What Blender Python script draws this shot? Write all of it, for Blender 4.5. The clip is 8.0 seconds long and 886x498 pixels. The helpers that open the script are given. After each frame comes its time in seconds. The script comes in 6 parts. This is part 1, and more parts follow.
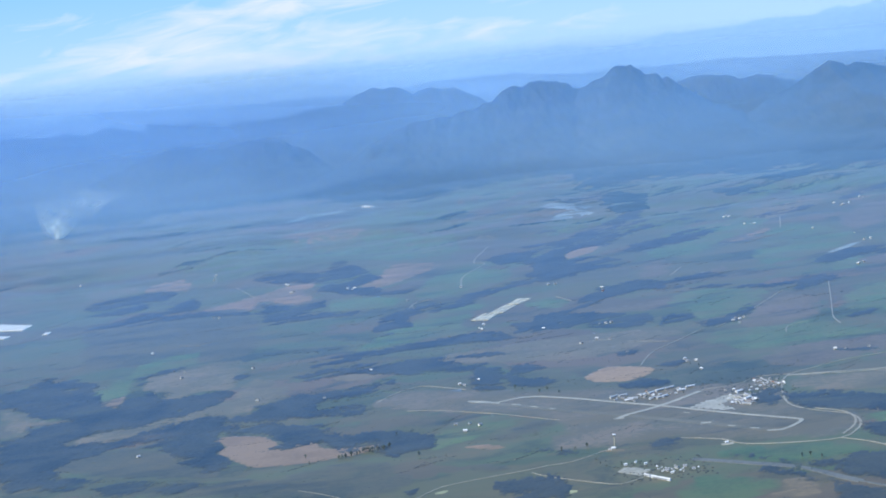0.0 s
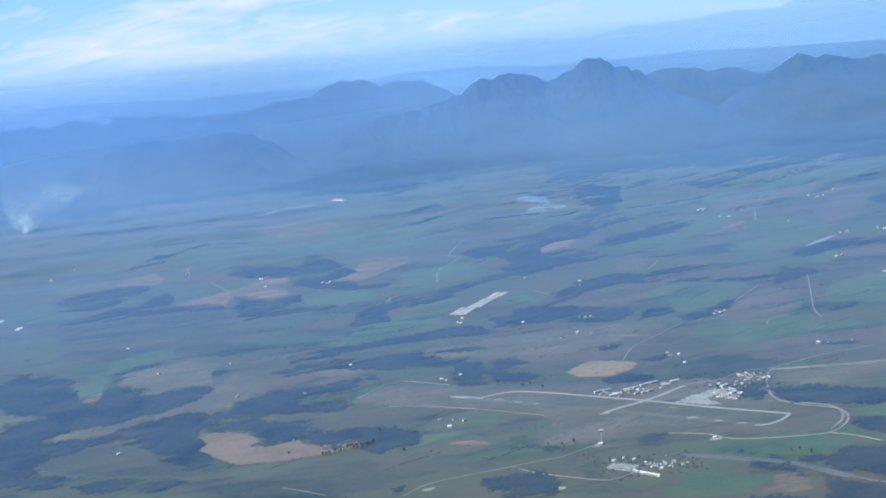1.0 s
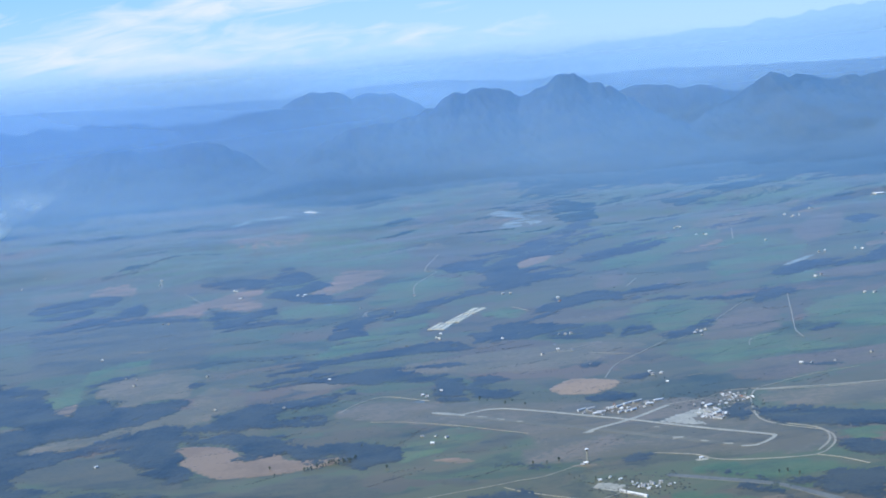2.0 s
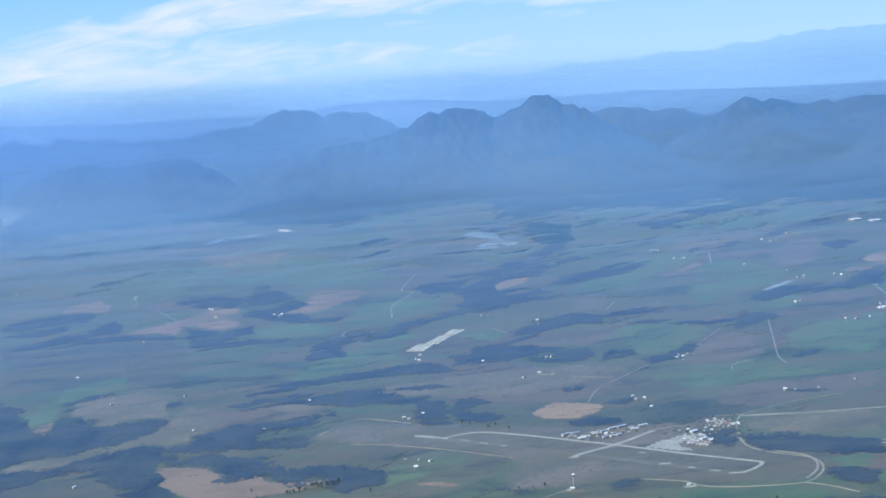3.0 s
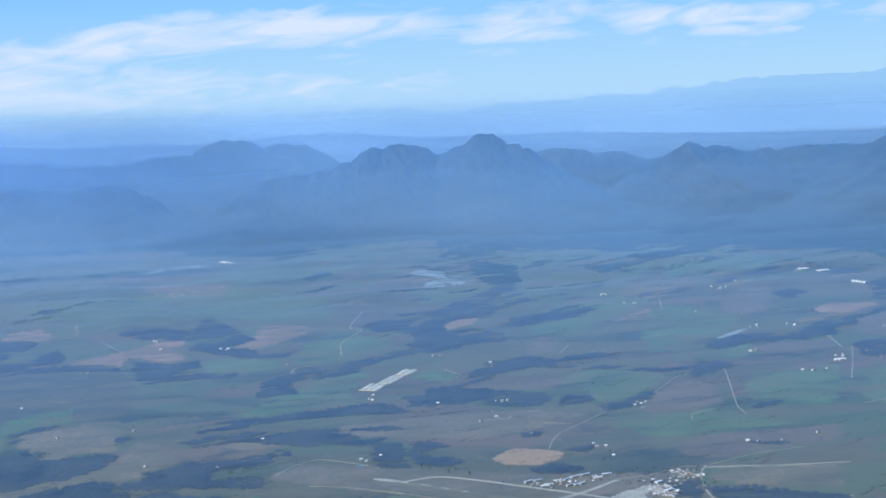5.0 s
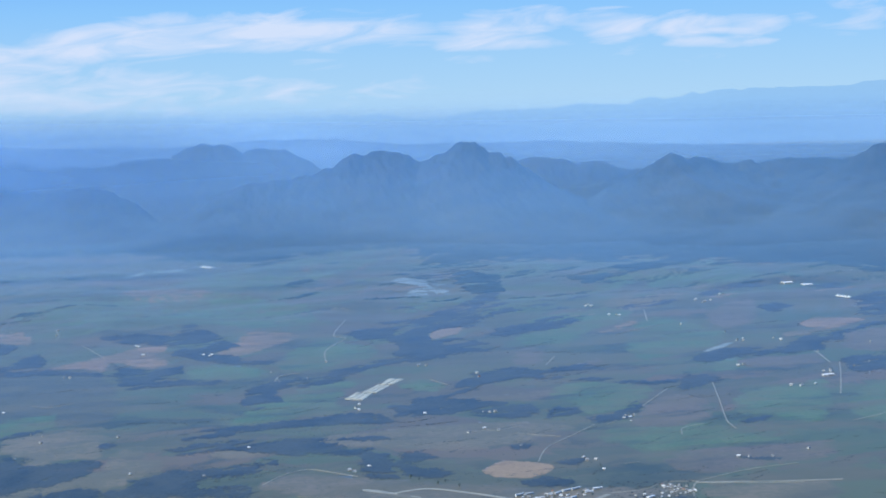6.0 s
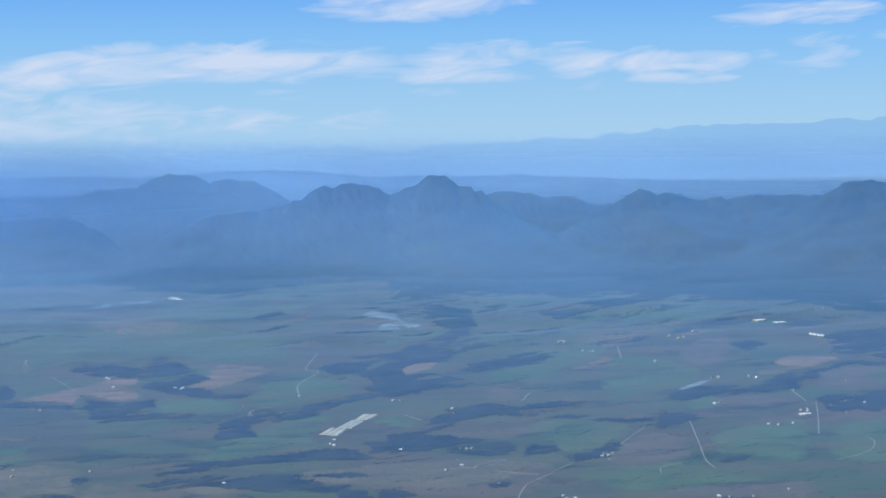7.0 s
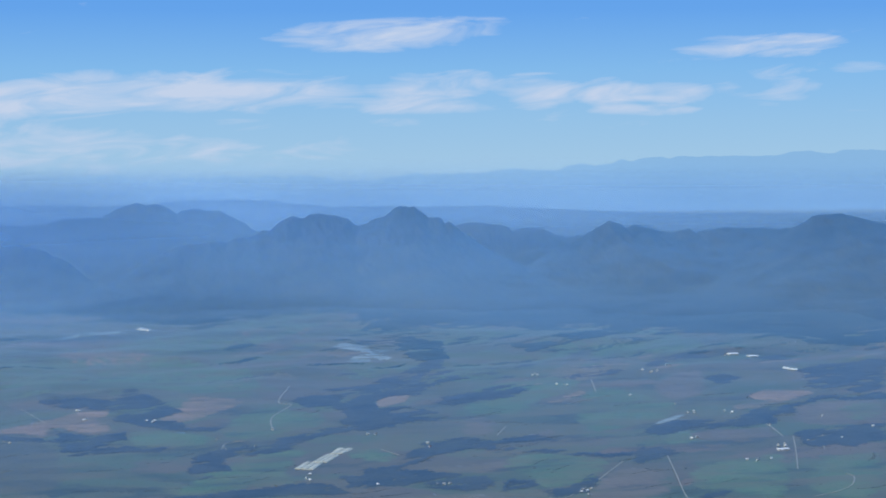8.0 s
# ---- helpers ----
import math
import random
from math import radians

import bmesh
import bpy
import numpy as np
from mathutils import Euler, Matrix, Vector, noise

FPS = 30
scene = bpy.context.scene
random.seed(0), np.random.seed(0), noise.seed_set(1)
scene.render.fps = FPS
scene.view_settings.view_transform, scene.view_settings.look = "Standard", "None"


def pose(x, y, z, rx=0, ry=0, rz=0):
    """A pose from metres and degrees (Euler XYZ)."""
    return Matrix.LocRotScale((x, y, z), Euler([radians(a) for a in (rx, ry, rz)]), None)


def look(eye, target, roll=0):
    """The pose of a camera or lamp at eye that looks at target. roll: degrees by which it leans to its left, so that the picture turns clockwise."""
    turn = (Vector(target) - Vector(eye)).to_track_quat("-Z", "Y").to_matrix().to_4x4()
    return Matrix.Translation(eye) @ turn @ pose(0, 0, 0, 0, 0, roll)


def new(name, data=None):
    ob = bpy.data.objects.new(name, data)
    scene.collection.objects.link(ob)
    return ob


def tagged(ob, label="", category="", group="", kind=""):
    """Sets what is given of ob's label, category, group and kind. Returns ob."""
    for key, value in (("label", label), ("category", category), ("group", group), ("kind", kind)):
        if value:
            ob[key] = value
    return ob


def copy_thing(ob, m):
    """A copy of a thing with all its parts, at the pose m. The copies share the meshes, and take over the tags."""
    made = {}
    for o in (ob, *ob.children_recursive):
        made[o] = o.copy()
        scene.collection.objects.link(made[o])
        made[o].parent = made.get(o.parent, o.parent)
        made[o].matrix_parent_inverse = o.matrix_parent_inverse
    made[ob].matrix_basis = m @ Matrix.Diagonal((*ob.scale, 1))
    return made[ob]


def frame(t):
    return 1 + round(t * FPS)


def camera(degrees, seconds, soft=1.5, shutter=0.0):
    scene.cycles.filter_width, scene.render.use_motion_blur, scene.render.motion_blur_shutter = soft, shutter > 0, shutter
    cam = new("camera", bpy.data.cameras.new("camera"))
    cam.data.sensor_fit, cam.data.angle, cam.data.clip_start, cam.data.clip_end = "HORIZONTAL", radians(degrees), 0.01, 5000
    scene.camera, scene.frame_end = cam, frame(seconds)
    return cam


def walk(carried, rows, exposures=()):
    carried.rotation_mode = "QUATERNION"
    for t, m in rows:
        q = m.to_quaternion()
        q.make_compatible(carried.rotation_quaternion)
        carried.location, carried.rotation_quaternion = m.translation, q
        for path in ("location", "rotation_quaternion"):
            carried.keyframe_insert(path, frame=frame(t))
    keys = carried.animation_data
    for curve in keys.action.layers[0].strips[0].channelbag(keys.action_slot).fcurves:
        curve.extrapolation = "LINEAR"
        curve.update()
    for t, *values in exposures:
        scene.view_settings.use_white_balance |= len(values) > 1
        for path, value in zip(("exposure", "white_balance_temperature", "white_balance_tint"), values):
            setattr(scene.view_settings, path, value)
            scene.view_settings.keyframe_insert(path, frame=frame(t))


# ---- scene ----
import functools

from mathutils.geometry import delaunay_2d_cdt

# The place is modelled at about one tenth of its true size, so that its far ranges lie within the lens's reach.
cam = camera(26.81, 8.0, soft=1.8)
PATH = [
    (0, look((0.000, 0.000, 120.000), (37.13, 993.41, 11.57), -5.825)),
    (0.5, look((-3.356, 2.612, 120.380), (44.24, 995.14, 7.99), -5.891)),
    (1, look((-6.670, 5.277, 120.759), (50.29, 997.07, 6.33), -5.798)),
    (1.5, look((-9.944, 7.995, 121.139), (57.08, 999.34, 8.22), -5.415)),
    (3, look((-19.519, 16.462, 122.274), (77.48, 1006.66, 21.82), -4.047)),
    (3.5, look((-22.629, 19.390, 122.651), (84.32, 1008.95, 26.03), -3.782)),
    (4, look((-25.698, 22.370, 123.028), (92.32, 1011.17, 31.62), -3.263)),
    (4.5, look((-28.725, 25.403, 123.405), (100.39, 1013.31, 37.54), -2.647)),
    (6, look((-37.562, 34.817, 124.533), (115.02, 1019.82, 43.95), -1.165)),
    (6.5, look((-40.426, 38.060, 124.908), (122.31, 1022.06, 52.33), -0.824)),
    (7, look((-43.249, 41.355, 125.283), (130.15, 1024.16, 61.81), -0.471)),
    (7.5, look((-46.031, 44.704, 125.658), (137.09, 1026.26, 70.71), -0.185)),
    (8, look((-48.771, 48.104, 126.032), (145.15, 1027.98, 78.67), -0.128)),
]
EXPOSURES = [(0.0, 0.19, 6300, 5), (4.5, 0.11, 6250, 4), (6.0, -0.01, 6220, 4), (6.5, -0.04, 6220, 3), (8.0, -0.25, 6200, 3)]
walk(cam, PATH, EXPOSURES)

# ---- world and sun ----
SUN_AZ, SUN_EL = radians(-118), radians(42)   # to the left of the camera and a little behind it
world = bpy.data.worlds.new("sky")
scene.world = world
world.use_nodes = True
wn, wl = world.node_tree.nodes, world.node_tree.links
wn.clear()


def wnode(kind, **values):
    n = wn.new(kind)
    for k, v in values.items():
        n.inputs[k].default_value = v
    return n


def wmath(op, a, b=None, clamp=False):
    n = wn.new("ShaderNodeMath")
    n.operation, n.use_clamp = op, clamp
    for i, v in enumerate((a, b)):
        if v is None:
            continue
        if isinstance(v, (int, float)):
            n.inputs[i].default_value = v
        else:
            wl.new(v, n.inputs[i])
    return n.outputs[0]


sky = wn.new("ShaderNodeTexSky")
sky.sky_type = "NISHITA"
sky.sun_disc = False
sky.sun_elevation, sky.sun_rotation = SUN_EL, SUN_AZ
sky.altitude, sky.air_density, sky.dust_density, sky.ozone_density = 1200, 1.0, 0.4, 3.0
coord = wn.new("ShaderNodeTexCoord")
split = wn.new("ShaderNodeSeparateXYZ")
wl.new(coord.outputs["Generated"], split.inputs[0])
# azimuth (to the right of straight ahead) and elevation, both in degrees
azim = wmath("MULTIPLY", wmath("ARCTAN2", split.outputs[0], split.outputs[1]), 57.296)
elev = wmath("MULTIPLY", wmath("ARCSINE", split.outputs[2]), 57.296)
# deep blue above, pale towards the horizon
ramp = wn.new("ShaderNodeValToRGB")
wl.new(wmath("MULTIPLY", elev, 0.1, True), ramp.inputs[0])
stops = ramp.color_ramp.elements
stops[0].position, stops[0].color = 0.0, (0.45, 0.68, 0.95, 1)
stops[1].position, stops[1].color = 1.0, (0.09, 0.33, 0.84, 1)
for at_pos, col in ((0.12, (0.385, 0.64, 0.965, 1)), (0.28, (0.285, 0.575, 1.0, 1)), (0.46, (0.168, 0.435, 1.0, 1))):
    e = stops.new(at_pos)
    e.color = col
tint = wn.new("ShaderNodeMix")
tint.data_type, tint.blend_type = "RGBA", "MIX"
tint.inputs["Factor"].default_value = 0.92
skyscale = wn.new("ShaderNodeVectorMath")
skyscale.operation = "SCALE"
wl.new(sky.outputs[0], skyscale.inputs[0])
skyscale.inputs["Scale"].default_value = 0.07
wl.new(skyscale.outputs[0], tint.inputs[6])
wl.new(ramp.outputs[0], tint.inputs[7])


def cloud(az, el, half_az, half_el, lean=0.0):
    """A soft lens of cloud in the sky, in degrees."""
    dx = wmath("DIVIDE", wmath("SUBTRACT", azim, az), half_az)
    level = wmath("ADD", wmath("MULTIPLY", wmath("SUBTRACT", azim, az), lean), el)
    dy = wmath("DIVIDE", wmath("SUBTRACT", elev, level), half_el)
    r = wmath("ADD", wmath("MULTIPLY", dx, dx), wmath("MULTIPLY", dy, dy))
    return wmath("SUBTRACT", 1.0, r, True)


comb = wn.new("ShaderNodeCombineXYZ")
wl.new(wmath("MULTIPLY", azim, 0.25), comb.inputs[0])
wl.new(wmath("ADD", wmath("MULTIPLY", elev, 1.15), wmath("MULTIPLY", azim, -0.10)), comb.inputs[1])
puffs = wnode("ShaderNodeTexNoise", Scale=1.5, Detail=9.0, Roughness=0.57, Distortion=0.8)
wl.new(comb.outputs[0], puffs.inputs["Vector"])
cover = None
HIGH_CLOUDS = [(9.58, 3.89, 4.27, 0.59, 0.04), (20.85, 3.48, 2.96, 0.42, 0.0), (0.32, 2.02, 4.53, 0.82, 0.05), (5.08, 2.17, 4.18, 0.77, 0.03), (10.09, 1.69, 3.31, 0.31, 0), (10.96, 2.31, 2.26, 0.56, 0.03), (14.09, 2.16, 1.48, 0.66, 0), (16.42, 2.06, 1.31, 0.52, 0), (18.22, 2.1, 1.31, 0.49, 0), (17.37, 1.54, 1.92, 0.21, 0)]
LOW_CLOUDS = [(21.02, 2.29, 1.92, 0.7, 0.03), (23.78, 2.73, 0.96, 0.31, 0), (9.92, 1.18, 1.13, 0.21, 0), (4.9, 1.1, 1.57, 0.28, 0), (-4.68, 1.49, 5.23, 0.87, 0.1), (-9.45, 1.66, 2.61, 0.45, 0.08), (-4.96, 1.1, 4.7, 0.87, 0.1), (-8.41, 0.59, 5.23, 0.7, 0.05), (-2.46, 0.45, 7.32, 0.78, 0), (0.31, 0.42, 9.06, 0.87, 0)]
for c in HIGH_CLOUDS + LOW_CLOUDS:
    v = cloud(*c) if c in HIGH_CLOUDS else wmath("MULTIPLY", cloud(*c), 0.36)
    cover = v if cover is None else wmath("ADD", cover, v, True)
# a cloud is dense at its middle and breaks up into wisps towards its edge
body = wmath("POWER", cover, 0.65)
lens = wmath("MULTIPLY", wmath("ADD", wmath("SUBTRACT", puffs.outputs[0], 0.66), wmath("MULTIPLY", body, 0.42)), 2.7, True)
cloudmix = wn.new("ShaderNodeMix")
cloudmix.data_type = "RGBA"
wl.new(wmath("MULTIPLY", lens, 0.92), cloudmix.inputs["Factor"])
wl.new(tint.outputs[2], cloudmix.inputs[6])
cloudmix.inputs[7].default_value = (0.72, 0.77, 0.96, 1)
back = wnode("ShaderNodeBackground", Strength=1.0)
wl.new(cloudmix.outputs[2], back.inputs["Color"])
wout = wn.new("ShaderNodeOutputWorld")
wl.new(back.outputs[0], wout.inputs["Surface"])

sun = new("sun", bpy.data.lights.new("sun", "SUN"))
sun.data.energy, sun.data.angle, sun.data.color = 4.1, radians(0.6), (1.0, 0.91, 0.79)
sun.matrix_world = look((0, 0, 0), (-math.sin(SUN_AZ) * math.cos(SUN_EL), -math.cos(SUN_AZ) * math.cos(SUN_EL), -math.sin(SUN_EL)))

# ---- materials ----
MATS = {}


@functools.lru_cache(None)
def open_country():
    """The colour of open country: a quilt of pastures, fallow land and dry grass with scrub in it."""
    g = bpy.data.node_groups.new("open_country", "ShaderNodeTree")
    g.interface.new_socket("Colour", in_out="OUTPUT", socket_type="NodeSocketColor")
    n, l = g.nodes, g.links
    geo = n.new("ShaderNodeNewGeometry")

    def noise_at(vector, scale, detail, rough, out="Fac"):
        t = n.new("ShaderNodeTexNoise")
        t.inputs["Scale"].default_value, t.inputs["Detail"].default_value, t.inputs["Roughness"].default_value = scale, detail, rough
        l.new(vector, t.inputs["Vector"])
        return t.outputs[out]

    def turned(vector, angle, scale):
        mp = n.new("ShaderNodeMapping")
        mp.inputs["Rotation"].default_value, mp.inputs["Scale"].default_value = (0, 0, angle), scale
        l.new(vector, mp.inputs["Vector"])
        return mp.outputs[0]

    def blend(factor, low, high, first, second):
        cut = n.new("ShaderNodeMapRange")
        cut.inputs["From Min"].default_value, cut.inputs["From Max"].default_value = low, high
        l.new(factor, cut.inputs["Value"])
        mix = n.new("ShaderNodeMix")
        mix.data_type = "RGBA"
        l.new(cut.outputs[0], mix.inputs["Factor"])
        l.new(first, mix.inputs[6])
        mix.inputs[7].default_value = (*second, 1)
        return mix.outputs[2]

    off = n.new("ShaderNodeVectorMath")
    off.operation = "MULTIPLY_ADD"
    l.new(noise_at(geo.outputs["Position"], 0.025, 6, 0.6, "Color"), off.inputs[0])
    off.inputs[1].default_value = (70, 70, 0)
    l.new(geo.outputs["Position"], off.inputs[2])
    cells = n.new("ShaderNodeTexVoronoi")
    cells.feature, cells.inputs["Scale"].default_value = "SMOOTH_F1", 1.0
    cells.inputs["Smoothness"].default_value = 0.25
    l.new(turned(off.outputs[0], -0.5, (0.016, 0.036, 0.02)), cells.inputs["Vector"])
    sep = n.new("ShaderNodeSeparateColor")
    l.new(cells.outputs["Color"], sep.inputs[0])
    quilt = n.new("ShaderNodeValToRGB")
    el = quilt.color_ramp.elements
    el[0].position, el[0].color = 0.0, (0.078, 0.098, 0.034, 1)
    el[1].position, el[1].color = 0.2, (0.121, 0.105, 0.040, 1)
    for p, c in ((0.36, (0.112, 0.128, 0.046)), (0.50, (0.090, 0.112, 0.040)), (0.64, (0.130, 0.096, 0.050)), (0.8, (0.088, 0.092, 0.034)), (0.92, (0.167, 0.112, 0.056))):
        el.new(p).color = (*c, 1)
    l.new(sep.outputs[0], quilt.inputs[0])
    grass = blend(noise_at(turned(geo.outputs["Position"], -0.5, (0.45, 1.1, 1)), 0.045, 11, 0.72), 0.46, 0.66, quilt.outputs[0], (0.154, 0.119, 0.052))
    scrub = blend(noise_at(turned(off.outputs[0], -0.55, (0.5, 1.2, 1)), 0.03, 10, 0.68), 0.53, 0.66, grass, (0.045, 0.052, 0.024))
    out = n.new("NodeGroupOutput")
    l.new(scrub, out.inputs[0])
    return g


def surface(name, a, b, scale=0.05, fine=1.0, rough=0.8, spec=0.3, bump=0.0, third=None, metal=0.0, worn=0.0, vary=0.0, haze_gloss=None, follow=0.3, haze_tint=(0.965, 0.975, 0.985), ragged=0.0):
    """A weathered surface: two colours mixed by broad and by fine noise, with relief."""
    m = bpy.data.materials.new(name)
    m.use_nodes = True
    n, l = m.node_tree.nodes, m.node_tree.links
    bsdf = n["Principled BSDF"]
    geo = n.new("ShaderNodeNewGeometry")
    broad = n.new("ShaderNodeTexNoise")
    broad.inputs["Scale"].default_value, broad.inputs["Detail"].default_value = scale, 5
    broad.inputs["Distortion"].default_value = 0.6
    grain = n.new("ShaderNodeTexNoise")
    grain.inputs["Scale"].default_value, grain.inputs["Detail"].default_value = fine, 4
    for t in (broad, grain):
        l.new(geo.outputs["Position"], t.inputs["Vector"])
    add = n.new("ShaderNodeMath")
    add.operation = "MULTIPLY_ADD"
    l.new(grain.outputs[0], add.inputs[0])
    add.inputs[1].default_value = 0.8
    l.new(broad.outputs[0], add.inputs[2])
    ramp = n.new("ShaderNodeValToRGB")
    l.new(add.outputs[0], ramp.inputs[0])
    el = ramp.color_ramp.elements
    el[0].position, el[0].color = 0.70, (*a, 1)
    el[1].position, el[1].color = 1.0, (*b, 1)
    if third:
        e = el.new(0.88)
        e.color = (*third, 1)
    colour = ramp.outputs[0]
    if worn:
        # dull grass and weeds creep in over the sown colour, in drifts
        weeds = n.new("ShaderNodeTexNoise")
        weeds.inputs["Scale"].default_value, weeds.inputs["Detail"].default_value, weeds.inputs["Roughness"].default_value = 0.045, 11, 0.72
        weeds.inputs["Distortion"].default_value = 0.5
        drift = n.new("ShaderNodeMapping")
        drift.inputs["Rotation"].default_value, drift.inputs["Scale"].default_value = (0, 0, -0.5), (0.45, 1.1, 1.0)
        l.new(geo.outputs["Position"], drift.inputs["Vector"])
        l.new(drift.outputs[0], weeds.inputs["Vector"])
        cut = n.new("ShaderNodeMapRange")
        cut.inputs["From Min"].default_value, cut.inputs["From Max"].default_value = 0.44, 0.62
        cut.inputs["To Max"].default_value = worn
        l.new(weeds.outputs[0], cut.inputs["Value"])
        blend = n.new("ShaderNodeMix")
        blend.data_type = "RGBA"
        l.new(cut.outputs[0], blend.inputs["Factor"])
        l.new(colour, blend.inputs[6])
        blend.inputs[7].default_value = (0.148, 0.116, 0.046, 1)
        colour = blend.outputs[2]
        # low scrub and rushes, in dark streaks that run on from field to field
        lie = n.new("ShaderNodeMapping")
        lie.inputs["Rotation"].default_value, lie.inputs["Scale"].default_value = (0, 0, -0.58), (0.5, 1.5, 1.0)
        l.new(geo.outputs["Position"], lie.inputs["Vector"])
        rushes = n.new("ShaderNodeTexNoise")
        rushes.inputs["Scale"].default_value, rushes.inputs["Detail"].default_value, rushes.inputs["Roughness"].default_value = 0.035, 11, 0.72
        l.new(lie.outputs[0], rushes.inputs["Vector"])
        edge = n.new("ShaderNodeMapRange")
        edge.inputs["From Min"].default_value, edge.inputs["From Max"].default_value = 0.53, 0.65
        edge.inputs["To Max"].default_value = worn
        l.new(rushes.outputs[0], edge.inputs["Value"])
        dark = n.new("ShaderNodeMix")
        dark.data_type = "RGBA"
        l.new(edge.outputs[0], dark.inputs["Factor"])
        l.new(colour, dark.inputs[6])
        dark.inputs[7].default_value = (0.040, 0.046, 0.026, 1)
        colour = dark.outputs[2]
    if ragged:
        # the crop thins out towards the edge of its field, in tongues and gaps of open country
        rim = n.new("ShaderNodeAttribute")
        rim.attribute_name = "rim"
        run = n.new("ShaderNodeMapping")
        run.inputs["Rotation"].default_value, run.inputs["Scale"].default_value = (0, 0, -0.55), (0.35, 1.0, 1.0)
        l.new(geo.outputs["Position"], run.inputs["Vector"])
        tongues = n.new("ShaderNodeTexNoise")
        tongues.inputs["Scale"].default_value, tongues.inputs["Detail"].default_value, tongues.inputs["Roughness"].default_value = 0.07, 9, 0.7
        l.new(run.outputs[0], tongues.inputs["Vector"])
        level = n.new("ShaderNodeMath")
        level.operation = "MULTIPLY_ADD"
        l.new(tongues.outputs[0], level.inputs[0])
        level.inputs[1].default_value, level.inputs[2].default_value = 3.4 * ragged, -1.7 * ragged - 0.25
        dense = n.new("ShaderNodeMath")
        dense.operation, dense.use_clamp = "MULTIPLY_ADD", True
        l.new(rim.outputs["Fac"], dense.inputs[0])
        dense.inputs[1].default_value = 1.3
        l.new(level.outputs[0], dense.inputs[2])
        land = n.new("ShaderNodeGroup")
        land.node_tree = open_country()
        thin = n.new("ShaderNodeMix")
        thin.data_type = "RGBA"
        l.new(dense.outputs[0], thin.inputs["Factor"])
        l.new(land.outputs[0], thin.inputs[6])
        l.new(colour, thin.inputs[7])
        colour = thin.outputs[2]
    if vary:
        # no two buildings are weathered alike
        each = n.new("ShaderNodeObjectInfo")
        age = n.new("ShaderNodeMapRange")
        age.inputs["To Min"].default_value = 1.0 - vary
        l.new(each.outputs["Random"], age.inputs["Value"])
        tone = n.new("ShaderNodeVectorMath")
        tone.operation = "SCALE"
        l.new(colour, tone.inputs[0])
        l.new(age.outputs[0], tone.inputs["Scale"])
        colour = tone.outputs[0]
    l.new(colour, bsdf.inputs["Base Color"])
    bsdf.inputs["Roughness"].default_value = rough
    bsdf.inputs["Specular IOR Level"].default_value = spec
    bsdf.inputs["Metallic"].default_value = metal
    if bump:
        bp = n.new("ShaderNodeBump")
        bp.inputs["Distance"].default_value = bump
        bp.inputs["Strength"].default_value = 0.6
        l.new(grain.outputs[0], bp.inputs["Height"])
        l.new(bp.outputs[0], bsdf.inputs["Normal"])
    if haze_gloss:
        # haze put into the surface as a bluish sky gloss, stronger at flat angles
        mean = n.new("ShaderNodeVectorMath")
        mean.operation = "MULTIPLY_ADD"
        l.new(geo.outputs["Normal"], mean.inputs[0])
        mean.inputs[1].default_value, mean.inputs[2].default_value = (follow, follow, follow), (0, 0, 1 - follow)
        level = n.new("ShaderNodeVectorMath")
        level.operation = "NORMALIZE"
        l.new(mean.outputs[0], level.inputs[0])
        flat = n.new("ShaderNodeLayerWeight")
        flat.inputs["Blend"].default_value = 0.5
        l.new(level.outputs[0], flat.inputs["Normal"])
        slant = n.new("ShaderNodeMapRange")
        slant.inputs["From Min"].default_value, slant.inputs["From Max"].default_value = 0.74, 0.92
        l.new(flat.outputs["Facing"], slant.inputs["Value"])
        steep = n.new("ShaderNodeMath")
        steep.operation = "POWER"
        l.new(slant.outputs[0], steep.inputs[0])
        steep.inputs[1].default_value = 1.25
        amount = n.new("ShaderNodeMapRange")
        amount.inputs["To Min"].default_value, amount.inputs["To Max"].default_value = haze_gloss
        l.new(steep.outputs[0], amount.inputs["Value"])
        haze_shine = n.new("ShaderNodeBsdfGlossy")
        haze_shine.inputs["Roughness"].default_value = 0.4
        haze_shine.inputs["Color"].default_value = (*haze_tint, 1)
        l.new(level.outputs[0], haze_shine.inputs["Normal"])
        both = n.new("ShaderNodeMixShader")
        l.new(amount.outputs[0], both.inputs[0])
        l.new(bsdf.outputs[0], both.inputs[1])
        l.new(haze_shine.outputs[0], both.inputs[2])
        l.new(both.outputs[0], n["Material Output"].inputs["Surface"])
    MATS[name] = m
    return m


CROP = dict(ragged=1.0)
# near and far gloss, with its blue tint, stand in for haze over each cover
VEG = dict(worn=0.78, haze_gloss=(0.12, 0.46), follow=0.2, haze_tint=(0.915, 0.958, 0.985), rough=0.8, spec=0.05)
TREES_SOFT = dict(haze_gloss=(0.13, 0.45), haze_tint=(0.86, 0.93, 1.0), follow=0.08, rough=0.8, spec=0.05)
HILL = dict(haze_gloss=(0.10, 0.37), follow=0.12, haze_tint=(0.73, 0.91, 1.0), rough=0.9, spec=0.05)
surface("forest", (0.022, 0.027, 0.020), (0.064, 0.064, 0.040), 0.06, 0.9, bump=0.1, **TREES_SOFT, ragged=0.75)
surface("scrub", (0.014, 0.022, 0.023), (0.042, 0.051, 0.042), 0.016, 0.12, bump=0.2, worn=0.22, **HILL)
# far woods: less haze gloss than forest, to match the hills behind
surface("farwood", (0.022, 0.030, 0.024), (0.060, 0.066, 0.044), 0.03, 0.3, bump=0.15, **{**HILL, "haze_gloss": (0.12, 0.42)}, ragged=0.7)
surface("leaves", (0.030, 0.044, 0.024), (0.060, 0.078, 0.036), 0.5, 3.0, **TREES_SOFT)
